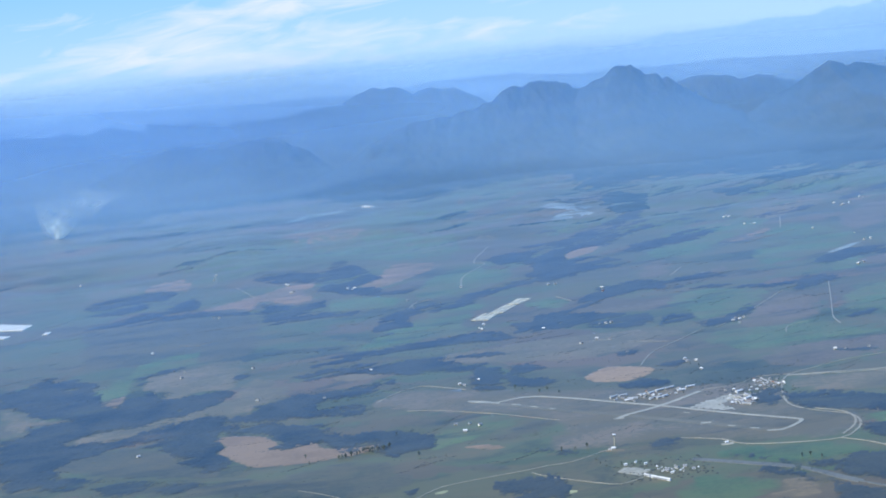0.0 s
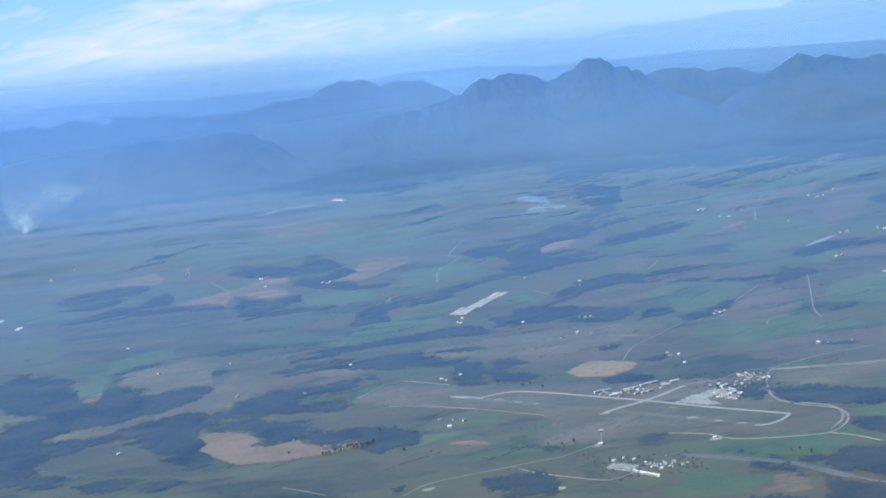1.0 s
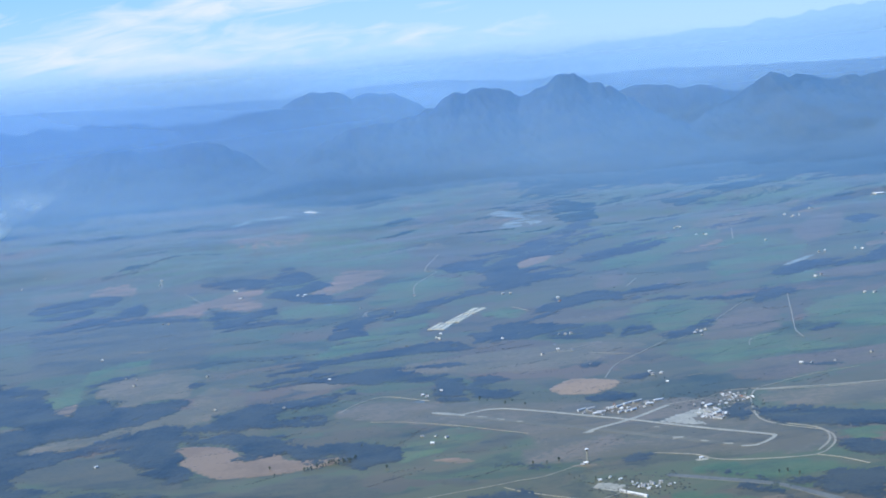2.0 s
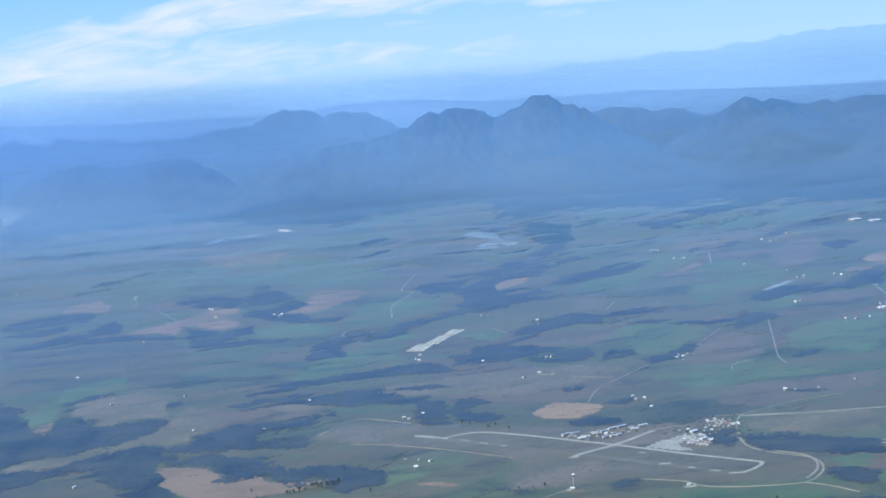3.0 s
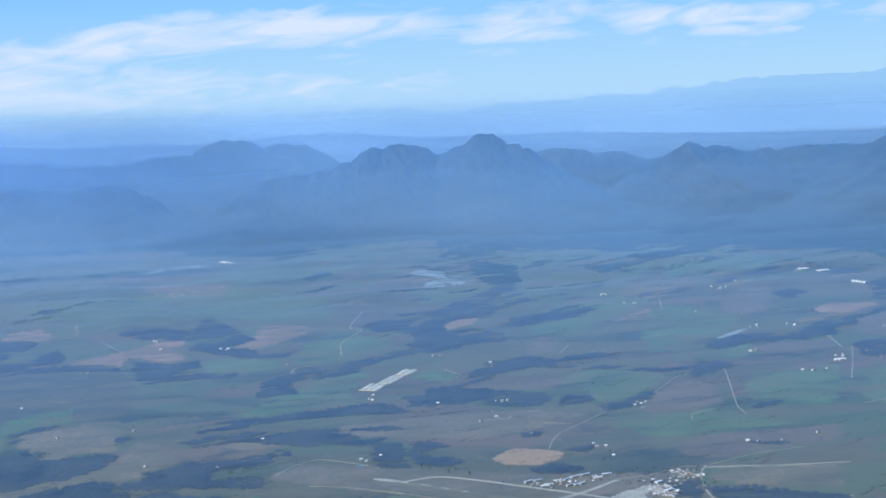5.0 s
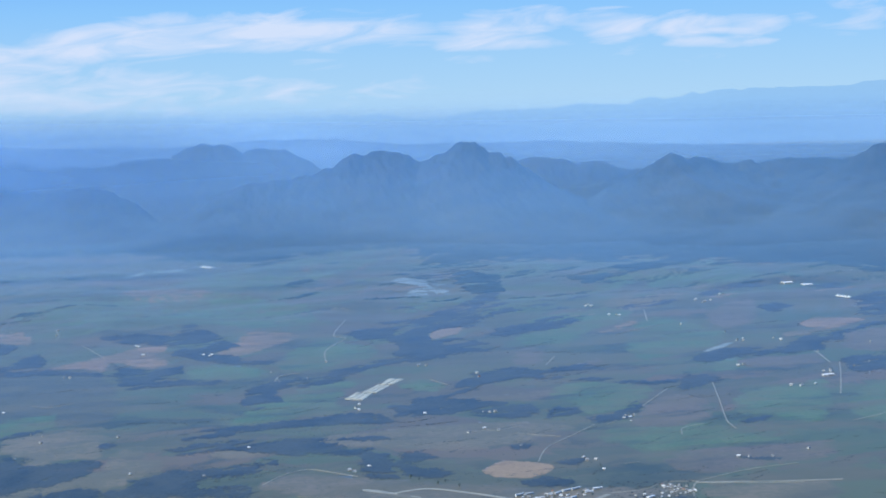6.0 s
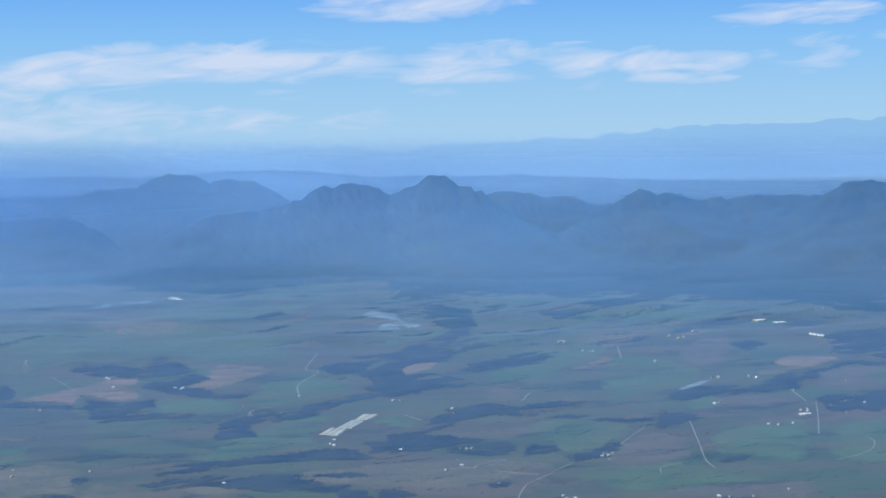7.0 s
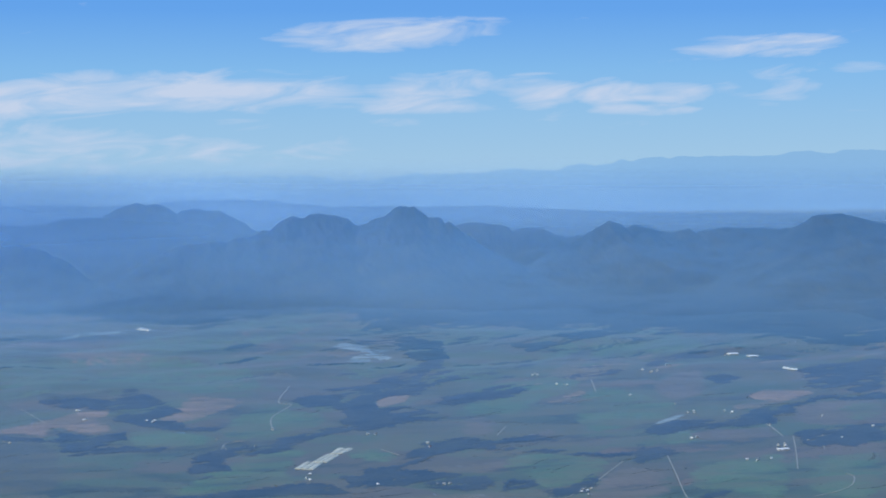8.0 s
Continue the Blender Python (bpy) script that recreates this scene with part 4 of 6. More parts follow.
grove((46.3, 694.2), (56.6, 692.2), (59.1, 681.5), (46.2, 671.4), (58.6, 659.5), (62, 652.5), (54.8, 646), (42.2, 656.7), (42, 673.7))
grove((33.4, 703.6), (39.7, 691.8), (41.3, 663.4), (35, 655.5), (31.4, 665.6))
grove((30.1, 656.1), (39.9, 653.9), (41, 646.3), (31.3, 647.7))
grove((80.2, 632.3), (89.1, 638.1), (96.4, 628.5), (93.4, 620.1), (82.6, 624.3))
plot("green", (206.7, 979.2), (229.1, 1012.3), (245.1, 957.3), (248.1, 935), (233.3, 896.8), (200, 867.6), (181.4, 858.2), (182.5, 902.8))
plot("green", (150, 1011.8), (181.5, 1043), (218.5, 1061.9), (227.3, 1043.8), (213.2, 999.5), (180.5, 964.5), (157.4, 911), (152.1, 926.9), (137, 938.9))
plot("brown", (174.8, 952), (198.9, 978.6), (218.5, 1008.2), (214.6, 984.9), (194.5, 959.9))
plot("green", (130.7, 812.5), (148.3, 817.6), (168.6, 796.6), (167.7, 781.5), (153.4, 755), (139, 744), (127.3, 743.5), (126, 770.7), (119.6, 789.7))
plot("purple", (152.4, 752.9), (167.7, 773.9), (185.9, 769.2), (173.4, 715.6), (158.3, 711.2), (142, 708.6), (138.6, 727.2))
plot("green", (189.4, 756.5), (203.6, 771.4), (226.8, 782.6), (247.8, 793.8), (215.3, 701.6), (198.9, 698.2), (195.1, 721.1), (181.7, 720.6))
plot("green", (118.3, 696.1), (131.6, 721.2), (147.2, 711.7), (161.6, 715.4), (172.4, 713.7), (175.4, 695.8), (187.5, 676.6), (179, 670.2), (157.6, 676.8), (133.3, 664.5))
plot("purple", (132.6, 653.6), (147.5, 670.8), (169.1, 672.5), (189.5, 669.6), (204.8, 671.8), (194.3, 642.3), (174.7, 637.2), (161.8, 634.4), (143.6, 626.6), (131.6, 637.7))
plot("purple", (130.1, 916.5), (145.9, 924.7), (146.7, 896.9), (136.6, 867.7), (121.9, 869.5))
plot("purple", (145.7, 856.9), (171.7, 886.5), (161.8, 852.6))
plot("purple", (222.5, 851.4), (251.5, 857.4), (270.3, 857.9), (259.1, 825.9), (236.5, 827.7), (218.8, 830))
grove((115.9, 850.4), (144.2, 860), (166, 861.4), (183.2, 839.1), (161.8, 843.1), (141.2, 845.4), (113.8, 838.3))
grove((127.7, 829.5), (150.9, 829.3), (171.8, 809.2), (186.4, 816.5), (200.2, 817.9), (194.2, 807.6), (171.4, 797.8), (148.6, 819), (127.7, 816.3))
grove((207.8, 868.2), (220.1, 880.6), (237.4, 882.6), (261, 886), (276.5, 906.7), (291.4, 917.8), (273.2, 866), (248.2, 863.9), (227.1, 866.8), (210.7, 847.5), (201.6, 841.8))
grove((114.4, 750.4), (121.9, 762.2), (129, 760.2), (129, 743.7), (120.8, 734.3), (112.7, 739.3))
grove((127.5, 736.7), (138.8, 742.8), (157.3, 759.3), (151.1, 745.6), (134.8, 725.6), (125.4, 723.6))
grove((102.4, 772.4), (112.5, 775.6), (113.6, 753.7), (102.4, 745.7))
grove((179.7, 711.6), (195.9, 716.6), (197.2, 710.6), (183.4, 705.5))
grove((180.2, 793.4), (191.2, 806.1), (195.9, 802.9), (187.5, 783.6), (178.7, 778.6))
grove((131.2, 983.2), (150.2, 995.8), (176.8, 1019.9), (198.7, 1029.7), (182.4, 1001.4), (155.2, 973.6), (135.2, 962.3))
grove((160.7, 651.3), (170.7, 650.2), (175.3, 645.5), (168.7, 643.7))
plot("green", (-121.8, 738.3), (-117.8, 760.3), (-107.9, 783.6), (-105.8, 811), (-87.1, 816.1), (-77.5, 824.6), (-78, 784.7), (-103.2, 763.4), (-100.9, 734.5), (-110.3, 722.8))
plot("brown", (-113.7, 724.6), (-103.1, 734.6), (-102.4, 719.6), (-104.7, 709.5), (-111.1, 710.9))
plot("olive", (-101.1, 743.3), (-99.8, 770.7), (-84.1, 772.3), (-73, 779.4), (-54, 760.8), (-58.9, 713.7), (-72, 721.3), (-77.9, 714.2), (-87.2, 712.2), (-90, 728.4))
grove((-130.1, 778.5), (-120.1, 770.6), (-121.8, 743.7), (-114.3, 720.8), (-111.1, 710.9), (-102.3, 706.2), (-100.6, 731.1), (-89.9, 727.3), (-87.2, 712.2), (-71.7, 715.9), (-58.8, 711.5), (-58.4, 702), (-74.1, 686.9), (-87.2, 674.9), (-104.3, 668.8), (-115.1, 661.3))
plot("olive", (-120, 699.5), (-103.7, 700), (-95.3, 691.6), (-106.8, 690.8))
plot("olive", (-114.8, 659.4), (-100.3, 667.7), (-87.1, 673.9), (-74, 685.9), (-58.5, 703), (-55.5, 738), (-46.6, 732.7), (-35, 699.6), (-36.4, 690.1), (-45.4, 679.5), (-51, 665.5), (-56.9, 664.1), (-67.3, 674.5), (-80.7, 667.7), (-89.3, 653.9), (-97.6, 642.2), (-113.1, 646.3))
grove((-112.8, 643.5), (-97.3, 639.5), (-89, 651.1), (-80.5, 664.8), (-67.1, 670.6), (-54.8, 660.2), (-49.3, 673), (-45.4, 678.5), (-37.4, 685.7), (-29.2, 685.9), (-16.8, 685.8), (-4.6, 683.9), (-5.1, 669), (-21.2, 667.5), (-31.2, 663.7), (-32.2, 650.4), (-17.5, 651.3), (-5.9, 649.3), (-6.3, 637), (-31.2, 646.2), (-50.6, 650.6), (-60.3, 653.2), (-63.8, 645.2), (-63.7, 628.7), (-56.7, 612.8), (-59.9, 604), (-72.5, 606.1), (-77.3, 623), (-89.2, 633), (-98.9, 620.3), (-110.3, 624))
grove((-102, 746), (-102.3, 760.6), (-93.4, 775.3), (-84.5, 778.6), (-85.2, 771.7), (-94.9, 765.6), (-98.1, 751.5))
grove((-62, 737.3), (-60.2, 747.7), (-54.5, 742), (-55.3, 733.4))
plot("olive", (-154.1, 734.7), (-143.7, 726.5), (-136.8, 711.7), (-119.9, 693.5), (-137.4, 696.6), (-134.3, 679.8), (-136.7, 674.4), (-146.7, 694.7))
grove((-160.8, 770.6), (-135.2, 788), (-118.8, 755.8), (-111.1, 715.3), (-98.5, 701), (-89.6, 719.8), (-77.2, 704), (-98.5, 683.6), (-118.4, 690.6), (-136.4, 709.4), (-144.1, 728.9), (-154.6, 737.2))
grove((-143.4, 677.2), (-136.5, 673.3), (-133.4, 679.3), (-136.1, 694.8), (-118.4, 690.6), (-97.1, 671.8), (-119.5, 657.1), (-111.9, 646.3), (-88.8, 653.3), (-89.3, 639.7), (-107.9, 632.4), (-115, 610.9), (-108.6, 599.4), (-94.1, 587.7), (-107.3, 579.6), (-125.2, 580.3))
plot("rough", (-114.9, 610), (-110.7, 625.3), (-100.1, 632.4), (-84.7, 634.3), (-75.4, 618.3), (-67.8, 597.2), (-53.5, 576.7), (-56.5, 568.4), (-90.3, 586.4), (-108.8, 601.1))
plot("rough", (-107.7, 571.1), (-89.5, 579.9), (-61.8, 569.8), (-49.1, 563.1), (-24.6, 558.3), (-0.4, 552.8), (6.7, 535.1), (-1.3, 517.8))
plot("rough", (-48.2, 547.5), (-31.7, 565), (-17.7, 569.5), (-0.1, 563.7), (2.9, 537), (-4.5, 519.4), (-46, 539.6))
grove((-98.3, 579.3), (-80.4, 578), (-55.6, 561.3), (-69.3, 556.2), (-90.7, 562.2))
grove((-58.4, 634.8), (-58.5, 651.6), (-42, 642.9), (-25.8, 626.2), (-18, 611.7), (-6.6, 604.8), (8.2, 599.1), (12.2, 583.7), (8.8, 568.5), (0, 570.4), (-6.8, 588.4), (-17.8, 585.1), (-22.6, 591.9), (-25.4, 604.3), (-36.7, 604.2), (-41.1, 621.5))
grove((-77.7, 641.9), (-66.7, 653.9), (-54.3, 648.9), (-57.4, 634.2), (-62.7, 632), (-57.1, 616.3), (-59.2, 606.4), (-54.8, 596.5), (-51.4, 586.5), (-57.3, 579.5), (-67.9, 598.9), (-75.8, 622.9))
plot("tan", (-63.3, 630.6), (-57.2, 632.3), (-43.2, 623.7), (-38.8, 612.3), (-37.2, 604.6), (-33.1, 608.9), (-25.4, 603.4), (-22.4, 591.8), (-10.5, 589.7), (-1.4, 587.6), (-7, 579.7), (-17.7, 574.1), (-24.9, 573.4), (-35.7, 577.1), (-44.6, 577.3), (-51.5, 588.2), (-54.9, 598.2), (-59.2, 606.4), (-55.7, 615.5))
plot("green", (9.4, 573.5), (11.6, 592.1), (19.9, 608.1), (31.4, 609.8), (47.7, 597.2), (43.2, 593.8), (33.1, 583.3), (27.3, 578.8), (17.9, 572.5), (12.7, 567.1))
plot("brown", (19.6, 570.7), (30.2, 569.3), (35.9, 560.7), (27.8, 560.1))
plot("rough", (29.2, 580), (48.9, 594.7), (55.7, 586.3), (46.5, 571.5), (31.9, 567.6))
grove((29.1, 522.9), (38.4, 525.4), (47.2, 513.6), (41.5, 497), (29.8, 502.8))
grove((1.3, 523.7), (5.8, 525.4), (3.5, 515.5))
grove((-1.7, 571.3), (2.2, 571.4), (0.9, 563.1))
plot("drygrass", (-10.1, 648.6), (2.6, 672.5), (42.1, 646), (77.3, 623.9), (107.2, 616.2), (133.1, 611.2), (128.5, 583.7), (129.9, 559.9), (142.6, 548.2), (139.1, 529.6), (126.9, 521.3), (99.6, 533.3), (84.9, 545.5), (58.7, 542), (42.6, 551), (55, 582.6), (35.4, 611.8), (12.9, 621.4))
plot("olive", (135, 615.4), (159.1, 612.9), (182, 607.3), (168.9, 569.9), (132.9, 588.5), (130.2, 599))
plot("soilpale", (156.2, 594.5), (163, 595.1), (162.7, 591.4), (156, 590.8))
plot("stubble", (68.2, 649.4), (75.2, 661.9), (81.4, 668.8), (94.8, 657.7), (96.8, 651.3), (92, 642.9), (82.6, 635.1), (71.7, 640.5))
grove((75.8, 544), (81.7, 546.6), (87.2, 541.9), (83.4, 536.7), (75.9, 537.4))
grove((118.6, 597.3), (119.7, 589.8), (124.6, 581.2), (119.2, 575.1), (117.1, 578.1), (117.7, 588.1))
plot("rough", (60.3, 541.1), (82.6, 532.2), (87.4, 522.4), (68.5, 528.1))
grove((-148.7, 796.9), (-125.7, 772.1), (-111.1, 715.3), (-98.1, 701.8), (-95, 728.9), (-77.6, 708.5), (-58.3, 715.1), (-58.8, 704.4), (-75, 678.7), (-90.6, 668.8), (-110.7, 666.3), (-119.5, 657.1), (-133.8, 669.9), (-133.5, 692.3), (-118.4, 690.6), (-137.8, 717.6), (-155.5, 742.2), (-159.6, 764), (-142.5, 759.3))
grove((-141, 664.5), (-129.7, 669.5), (-118.7, 652), (-97.4, 641.7), (-78.6, 651.8), (-71.6, 663.7), (-54.3, 648.9), (-47.1, 665.4), (-51.9, 678.7), (-35.3, 682.8), (-26.8, 682.2), (-26.1, 642), (-44.4, 652), (-54.2, 646), (-61.1, 631.9), (-55.5, 606.8), (-51.4, 586.5), (-61.5, 587.3), (-75.8, 622.9), (-87.7, 643.3), (-100.1, 632.4), (-110.7, 625.3), (-115, 610.9), (-128.6, 598.5))
grove((96.6, 658.2), (103.1, 666.1), (109.1, 664.7), (102.8, 652))
grove((87.7, 696.6), (97, 700.8), (96.2, 685.7), (87.8, 682.3))
grove((124.8, 595.6), (128.9, 593.2), (125.6, 580.6), (119, 574.3), (118, 582.2))
grove((37.8, 519.1), (46, 520.1), (48.1, 510.5), (42.7, 497.7), (29.8, 502.8), (29.4, 516.9))
grove((-58.6, 908.9), (-39.5, 890.6), (-18.3, 883.2), (-7.7, 885.3), (-13.2, 874.9), (-34.1, 873.5), (-52.3, 873.5))
grove((-38.4, 683.3), (-29.2, 685.9), (-23.1, 678.4), (-31.2, 669.4), (-37.1, 654), (-48.9, 660.6), (-43.2, 671.5))
grove((22.9, 861.8), (39.7, 875.5), (49.5, 880.4), (44, 863.9), (27.5, 852))
grove((81.5, 760.2), (100.2, 759.6), (109.7, 747.9), (98, 747))
plot("olive", (-121, 651.5), (-109, 653.9), (-95.6, 659.2), (-80.9, 675.6), (-61.3, 693.3), (-53.4, 706.1), (-44.7, 705.5), (-35.5, 691.5), (-39.5, 682.6), (-52.1, 680.8), (-53.2, 664.6), (-73.8, 665.1), (-82.9, 654.5), (-98.1, 647.6), (-109.6, 644.1))
plot("lush", (90.7, 521.8), (100.4, 531.7), (105.9, 523.4), (116.8, 520.6), (131.8, 515.3), (135.8, 501.6), (138.2, 494.1), (127.3, 499.8), (117.5, 498.9), (111.5, 500.4), (101.9, 506.6), (89.4, 515.8))
plot("lush", (79, 496), (82.6, 502.1), (93.1, 496.2), (103.5, 487.3), (104.4, 481.9), (98.8, 475), (93.9, 473.1), (87.6, 471.9), (71.5, 473.5), (72.5, 490.5))
plot("soilpale", (102.4, 486.1), (107.9, 486.6), (112.1, 479.4), (110.9, 470.6), (107.3, 464.6), (100, 467.5), (94, 470.7), (97.8, 475.5))
grove((112.2, 500), (118.9, 504.1), (118.8, 496.8), (124.9, 497.2), (128.3, 503.3), (138.4, 500.8), (141.8, 495.4), (131.2, 462.6), (121.2, 479), (117.1, 492))
grove((114.3, 480.6), (118.8, 470.8), (129, 455.9), (125.1, 443.8), (105.3, 454.6), (110.4, 467.4), (112.9, 477.1))
grove((92.9, 469), (107.4, 462.3), (105.3, 454.6), (88.6, 463.5))
grove((87.9, 508.7), (96.1, 502.2), (102.6, 496.5), (111.2, 487.2), (113.7, 479.7), (107.8, 486.1), (102.4, 489.1), (94.8, 496.5))
grove((91.4, 517.3), (98.6, 513.2), (105.4, 507.9), (114, 497.7), (117, 491.4), (111.1, 498.7), (102, 507.2), (95.2, 512.5))
grove((137.1, 533.5), (142.8, 535.6), (153.3, 531), (147.2, 512.1), (136.4, 519.9))
plot("green", (143.6, 551.1), (153.4, 548.7), (158.1, 545.9), (152.8, 529.6), (139.6, 533.5))
grove((128.3, 583.9), (140.7, 584.1), (150.6, 580), (155.8, 572.9), (165, 567.3), (157.8, 545.1), (140.5, 557.4), (131.8, 564.4), (129.1, 567.8), (127.4, 573.3))
grove((121.3, 593.9), (125.8, 595.1), (122.9, 577.8), (117.1, 577.7))
plot("rough", (20, 548.6), (28.9, 543), (34.9, 536.2), (27.9, 532), (21.6, 536.7))
grove((34.3, 549.8), (44.9, 549.5), (54.8, 546.7), (63.6, 537.4), (78.3, 525.6), (63.2, 534.8), (54.3, 543.4), (44.6, 546.8))
plot("green", (26.9, 608.3), (37.9, 610.1), (42.2, 602.9), (33.4, 592.4), (27.1, 594.6))
plot("rough", (35.8, 579.6), (42.5, 591.7), (51.9, 592.7), (54.7, 585.9), (46.6, 579.5), (38.8, 573.9))
plot("soilpale", (108, 577.1), (111.2, 589), (118.9, 599.1), (119.2, 611.1), (125, 618.2), (131.8, 609.9), (128.2, 593.6), (120.3, 588.4), (116.8, 576.5))
plot("soilpale", (72.8, 605.3), (77.8, 613.7), (89.8, 616.4), (102.3, 616), (101.6, 609.3), (91.3, 602.7), (82.9, 597.3))
plot("concrete", (93.2, 582.1), (100.2, 589.6), (106, 595.5), (112.9, 597.1), (117.8, 591.2), (113.7, 588), (109.2, 586.9), (106.9, 581), (110.2, 571.9), (103.4, 574.1))
patch("soilpale", (134, 605, 3.6), (148, 600, 5.4), (166, 598, 8.0))
patch("concrete", (26.9, 634.8, 1.9), (32.0, 630.6, 2.8), (37.3, 625.3, 1.8))
patch("concrete", (62.0, 514.9, 0.6), (65, 516, 4.3), (68, 513, 5.1), (69, 513, 3.6), (71.5, 513.7, 0.6))
patch("limecrop", (43.9, 501.4, 1.2), (47.0, 501.0, 2.3), (48.9, 501.3, 1.2))
patch("limecrop", (10.0, 517.4, 1.3), (12.5, 518.2, 1.9), (13.8, 518.8, 1.3))
patch("shadenet", (-60, 1346, 7.5), (-51, 1360, 11.4), (-46, 1368, 5.8))
patch("shadenet", (-40, 1374, 5.9), (-18, 1378, 6.2))
patch("brown", (289, 944, 9.3), (305, 955, 15.9), (326, 955, 8.2))
patch("soilpale", (269, 915, 5.0), (284, 923, 8.7))
patch("concrete", (70.7, 580.0, 1.2), (73.7, 579.8, 1.2))
patch("concrete", (41.0, 621.1, 1.3), (44.0, 618.2, 1.8))
patch("concrete", (46.7, 613.8, 1.0), (49.1, 611.4, 1.2))
patch("concrete", (52.4, 606.6, 1.0), (54.4, 605.4, 1.0))
patch("concrete", (94.6, 560.2, 1.8), (97.6, 559.2, 1.5))
patch("concrete", (101.5, 552.2, 1.1), (103.5, 551.0, 1.1))
patch("concrete", (106.9, 545.9, 1.4), (109.5, 544.3, 1.4))
patch("concrete", (92.4, 577.4, 0.9), (93.9, 575.6, 0.9))
patch("concrete", (95.1, 530.8, 1.3), (98.8, 530.9, 1.6))
patch("soilpale", (60.3, 541.1, 1.3), (67.7, 539.1, 2.0))
road("road", "gravel", 1.5, (135.3, 616.2), (144.2, 615), (158.8, 612), (170, 610.5), (182.6, 609))
road("road", "gravel", 0.8, (128.5, 569.4), (138.5, 569.9), (147.6, 570), (154.4, 563.4), (161.3, 562.7), (166.2, 562.2))
road("road", "gravel", 1.2, (157.5, 554.2), (161.3, 557.5), (164.9, 558.5))
road("road", "gravel", 0.45, (94.6, 716.9), (102.5, 709.9), (109.5, 706))
road("road", "gravel", 0.4, (119.8, 651), (125.3, 652.8))
road("road", "gravel", 0.5, (81.7, 849.3), (87.1, 832.1))
road("road", "gravel", 0.16, (5.5, 632.6), (17, 626.1), (33.4, 610.3))
road("road", "gravel", 0.2, (17, 626.1), (31.7, 613.2), (53.8, 588.3))
road("road", "gravel", 0.7, (94.2, 558), (98.5, 560.4))
road("road", "gravel", 0.9, (130.5, 562.2), (137.2, 553.9), (138.5, 544.6), (135.6, 534), (129.8, 524.9))
road("runway", "asphalt", 3.2, (28.2, 633.0), (53.1, 606.2), (84.6, 571.8), (113.1, 539.1))
road("taxiway", "concrete", 1.35, (36.6, 626.7), (43.1, 629.3), (49.5, 629.1), (61.1, 619.0), (72.9, 606.1), (88.3, 589.5), (105.9, 568.6), (121.0, 552.2), (123.4, 548.4), (120.3, 543.6), (115.4, 539.4), (111.0, 540.3))
road("taxiway", "concrete", 1.7, (70.5, 579.2), (75.6, 583.8), (88.7, 592.0), (102.8, 605.6))
road("road", "gravel", 0.81, (136.1, 618.0), (132.0, 609.7), (127.9, 593.7), (125.1, 572.5), (128.9, 561.4), (137.3, 550.4), (139.1, 543.4), (137.7, 534.3), (133.7, 526.4), (127.9, 520.7), (114.0, 522.9), (101.5, 528.6), (96.5, 537.3), (85.9, 544.9))
road("road", "gravel", 0.62, (128.2, 520.6), (133.3, 514.6), (138.5, 504.4))
road("road", "gravel", 0.54, (136.1, 618.0), (146.2, 625.0), (160.2, 632.9), (177.5, 637.3))
road("road", "gravel", 0.71, (136.2, 615.8), (150.5, 611.3), (169.0, 608.3))
road("road", "gravel", 0.54, (136.1, 618.0), (125.2, 619.2), (116.6, 610.6), (103.5, 607.1))
road("river", "river", 2.6, (84.3, 518.7), (91.9, 512.3), (97.3, 507.3), (103.9, 501.6), (110.1, 494.8), (114.3, 487.3), (118.1, 479), (121.1, 473.6))
road("river", "river", 1.0, (120.9, 473.8), (124.1, 468.4), (127, 464.4), (130.2, 459.7))
road("road", "gravel", 0.54, (4.3, 513.8), (12.6, 524.0), (26.2, 528.4), (36.4, 530.5), (44.5, 533.0), (51.5, 534.0), (65.8, 543.8))
road("road", "gravel", 0.49, (38.9, 527.1), (43.1, 520.3), (54.7, 507.8), (61.4, 502.4), (68.6, 506.8))
road("road", "gravel", 0.58, (126.7, 724.1), (112.0, 703.7), (101.8, 689.6), (96.3, 676.7), (91.6, 661.4))
road("road", "gravel", 0.5, (195.8, 796.4), (186.3, 756.0), (176.8, 716.2), (175.7, 707.6), (175.3, 698.7))
road("road", "gravel", 0.89, (230.0, 1035.8), (219.7, 990.2))
road("road", "gravel", 0.85, (65.7, 1061.6), (53.3, 1003.6), (58.6, 991.3), (44.6, 952.6), (41.1, 914.0))
road("road", "gravel", 0.58, (23.4, 890.8), (15.7, 882.9), (16.7, 864.2))
road("road", "gravel", 0.5, (-77.2, 1020.9), (-64.4, 971.6))
road("road", "gravel", 0.58, (-4.8, 652.8), (-0.8, 660.2), (4.1, 667.2), (12.0, 672.5), (19.8, 665.0), (27.8, 655.4))
road("road", "gravel", 0.54, (153.1, 695.0), (156.7, 706.6), (166.4, 712.3))
road("road", "gravel", 0.81, (137.9, 865.9), (147.2, 889.2))
road("road", "gravel", 0.58, (131.7, 723.0), (138.5, 731.5), (151.8, 750.6), (173.3, 786.5))
road("road", "gravel", 0.44, (82.7, 724.7), (95.1, 732.6), (99.6, 734.9))
road("road", "gravel", 0.40, (-29.6, 540.3), (-24.1, 534.2), (-17.1, 525.4))
road("road", "gravel", 0.71, (266.6, 865.4), (264.9, 852.5), (261.3, 830.6))
road("road", "gravel", 0.62, (265.6, 829.5), (252.1, 792.7), (236.4, 751.8))
road("road", "gravel", 0.62, (251.2, 737.8), (251.6, 731.4), (243.8, 715.4), (234.3, 705.6), (221.2, 698.7))
road("road", "gravel", 0.54, (280.4, 831.9), (265.0, 792.6))
road("road", "gravel", 0.62, (358.6, 1040.8), (340.9, 1004.0))
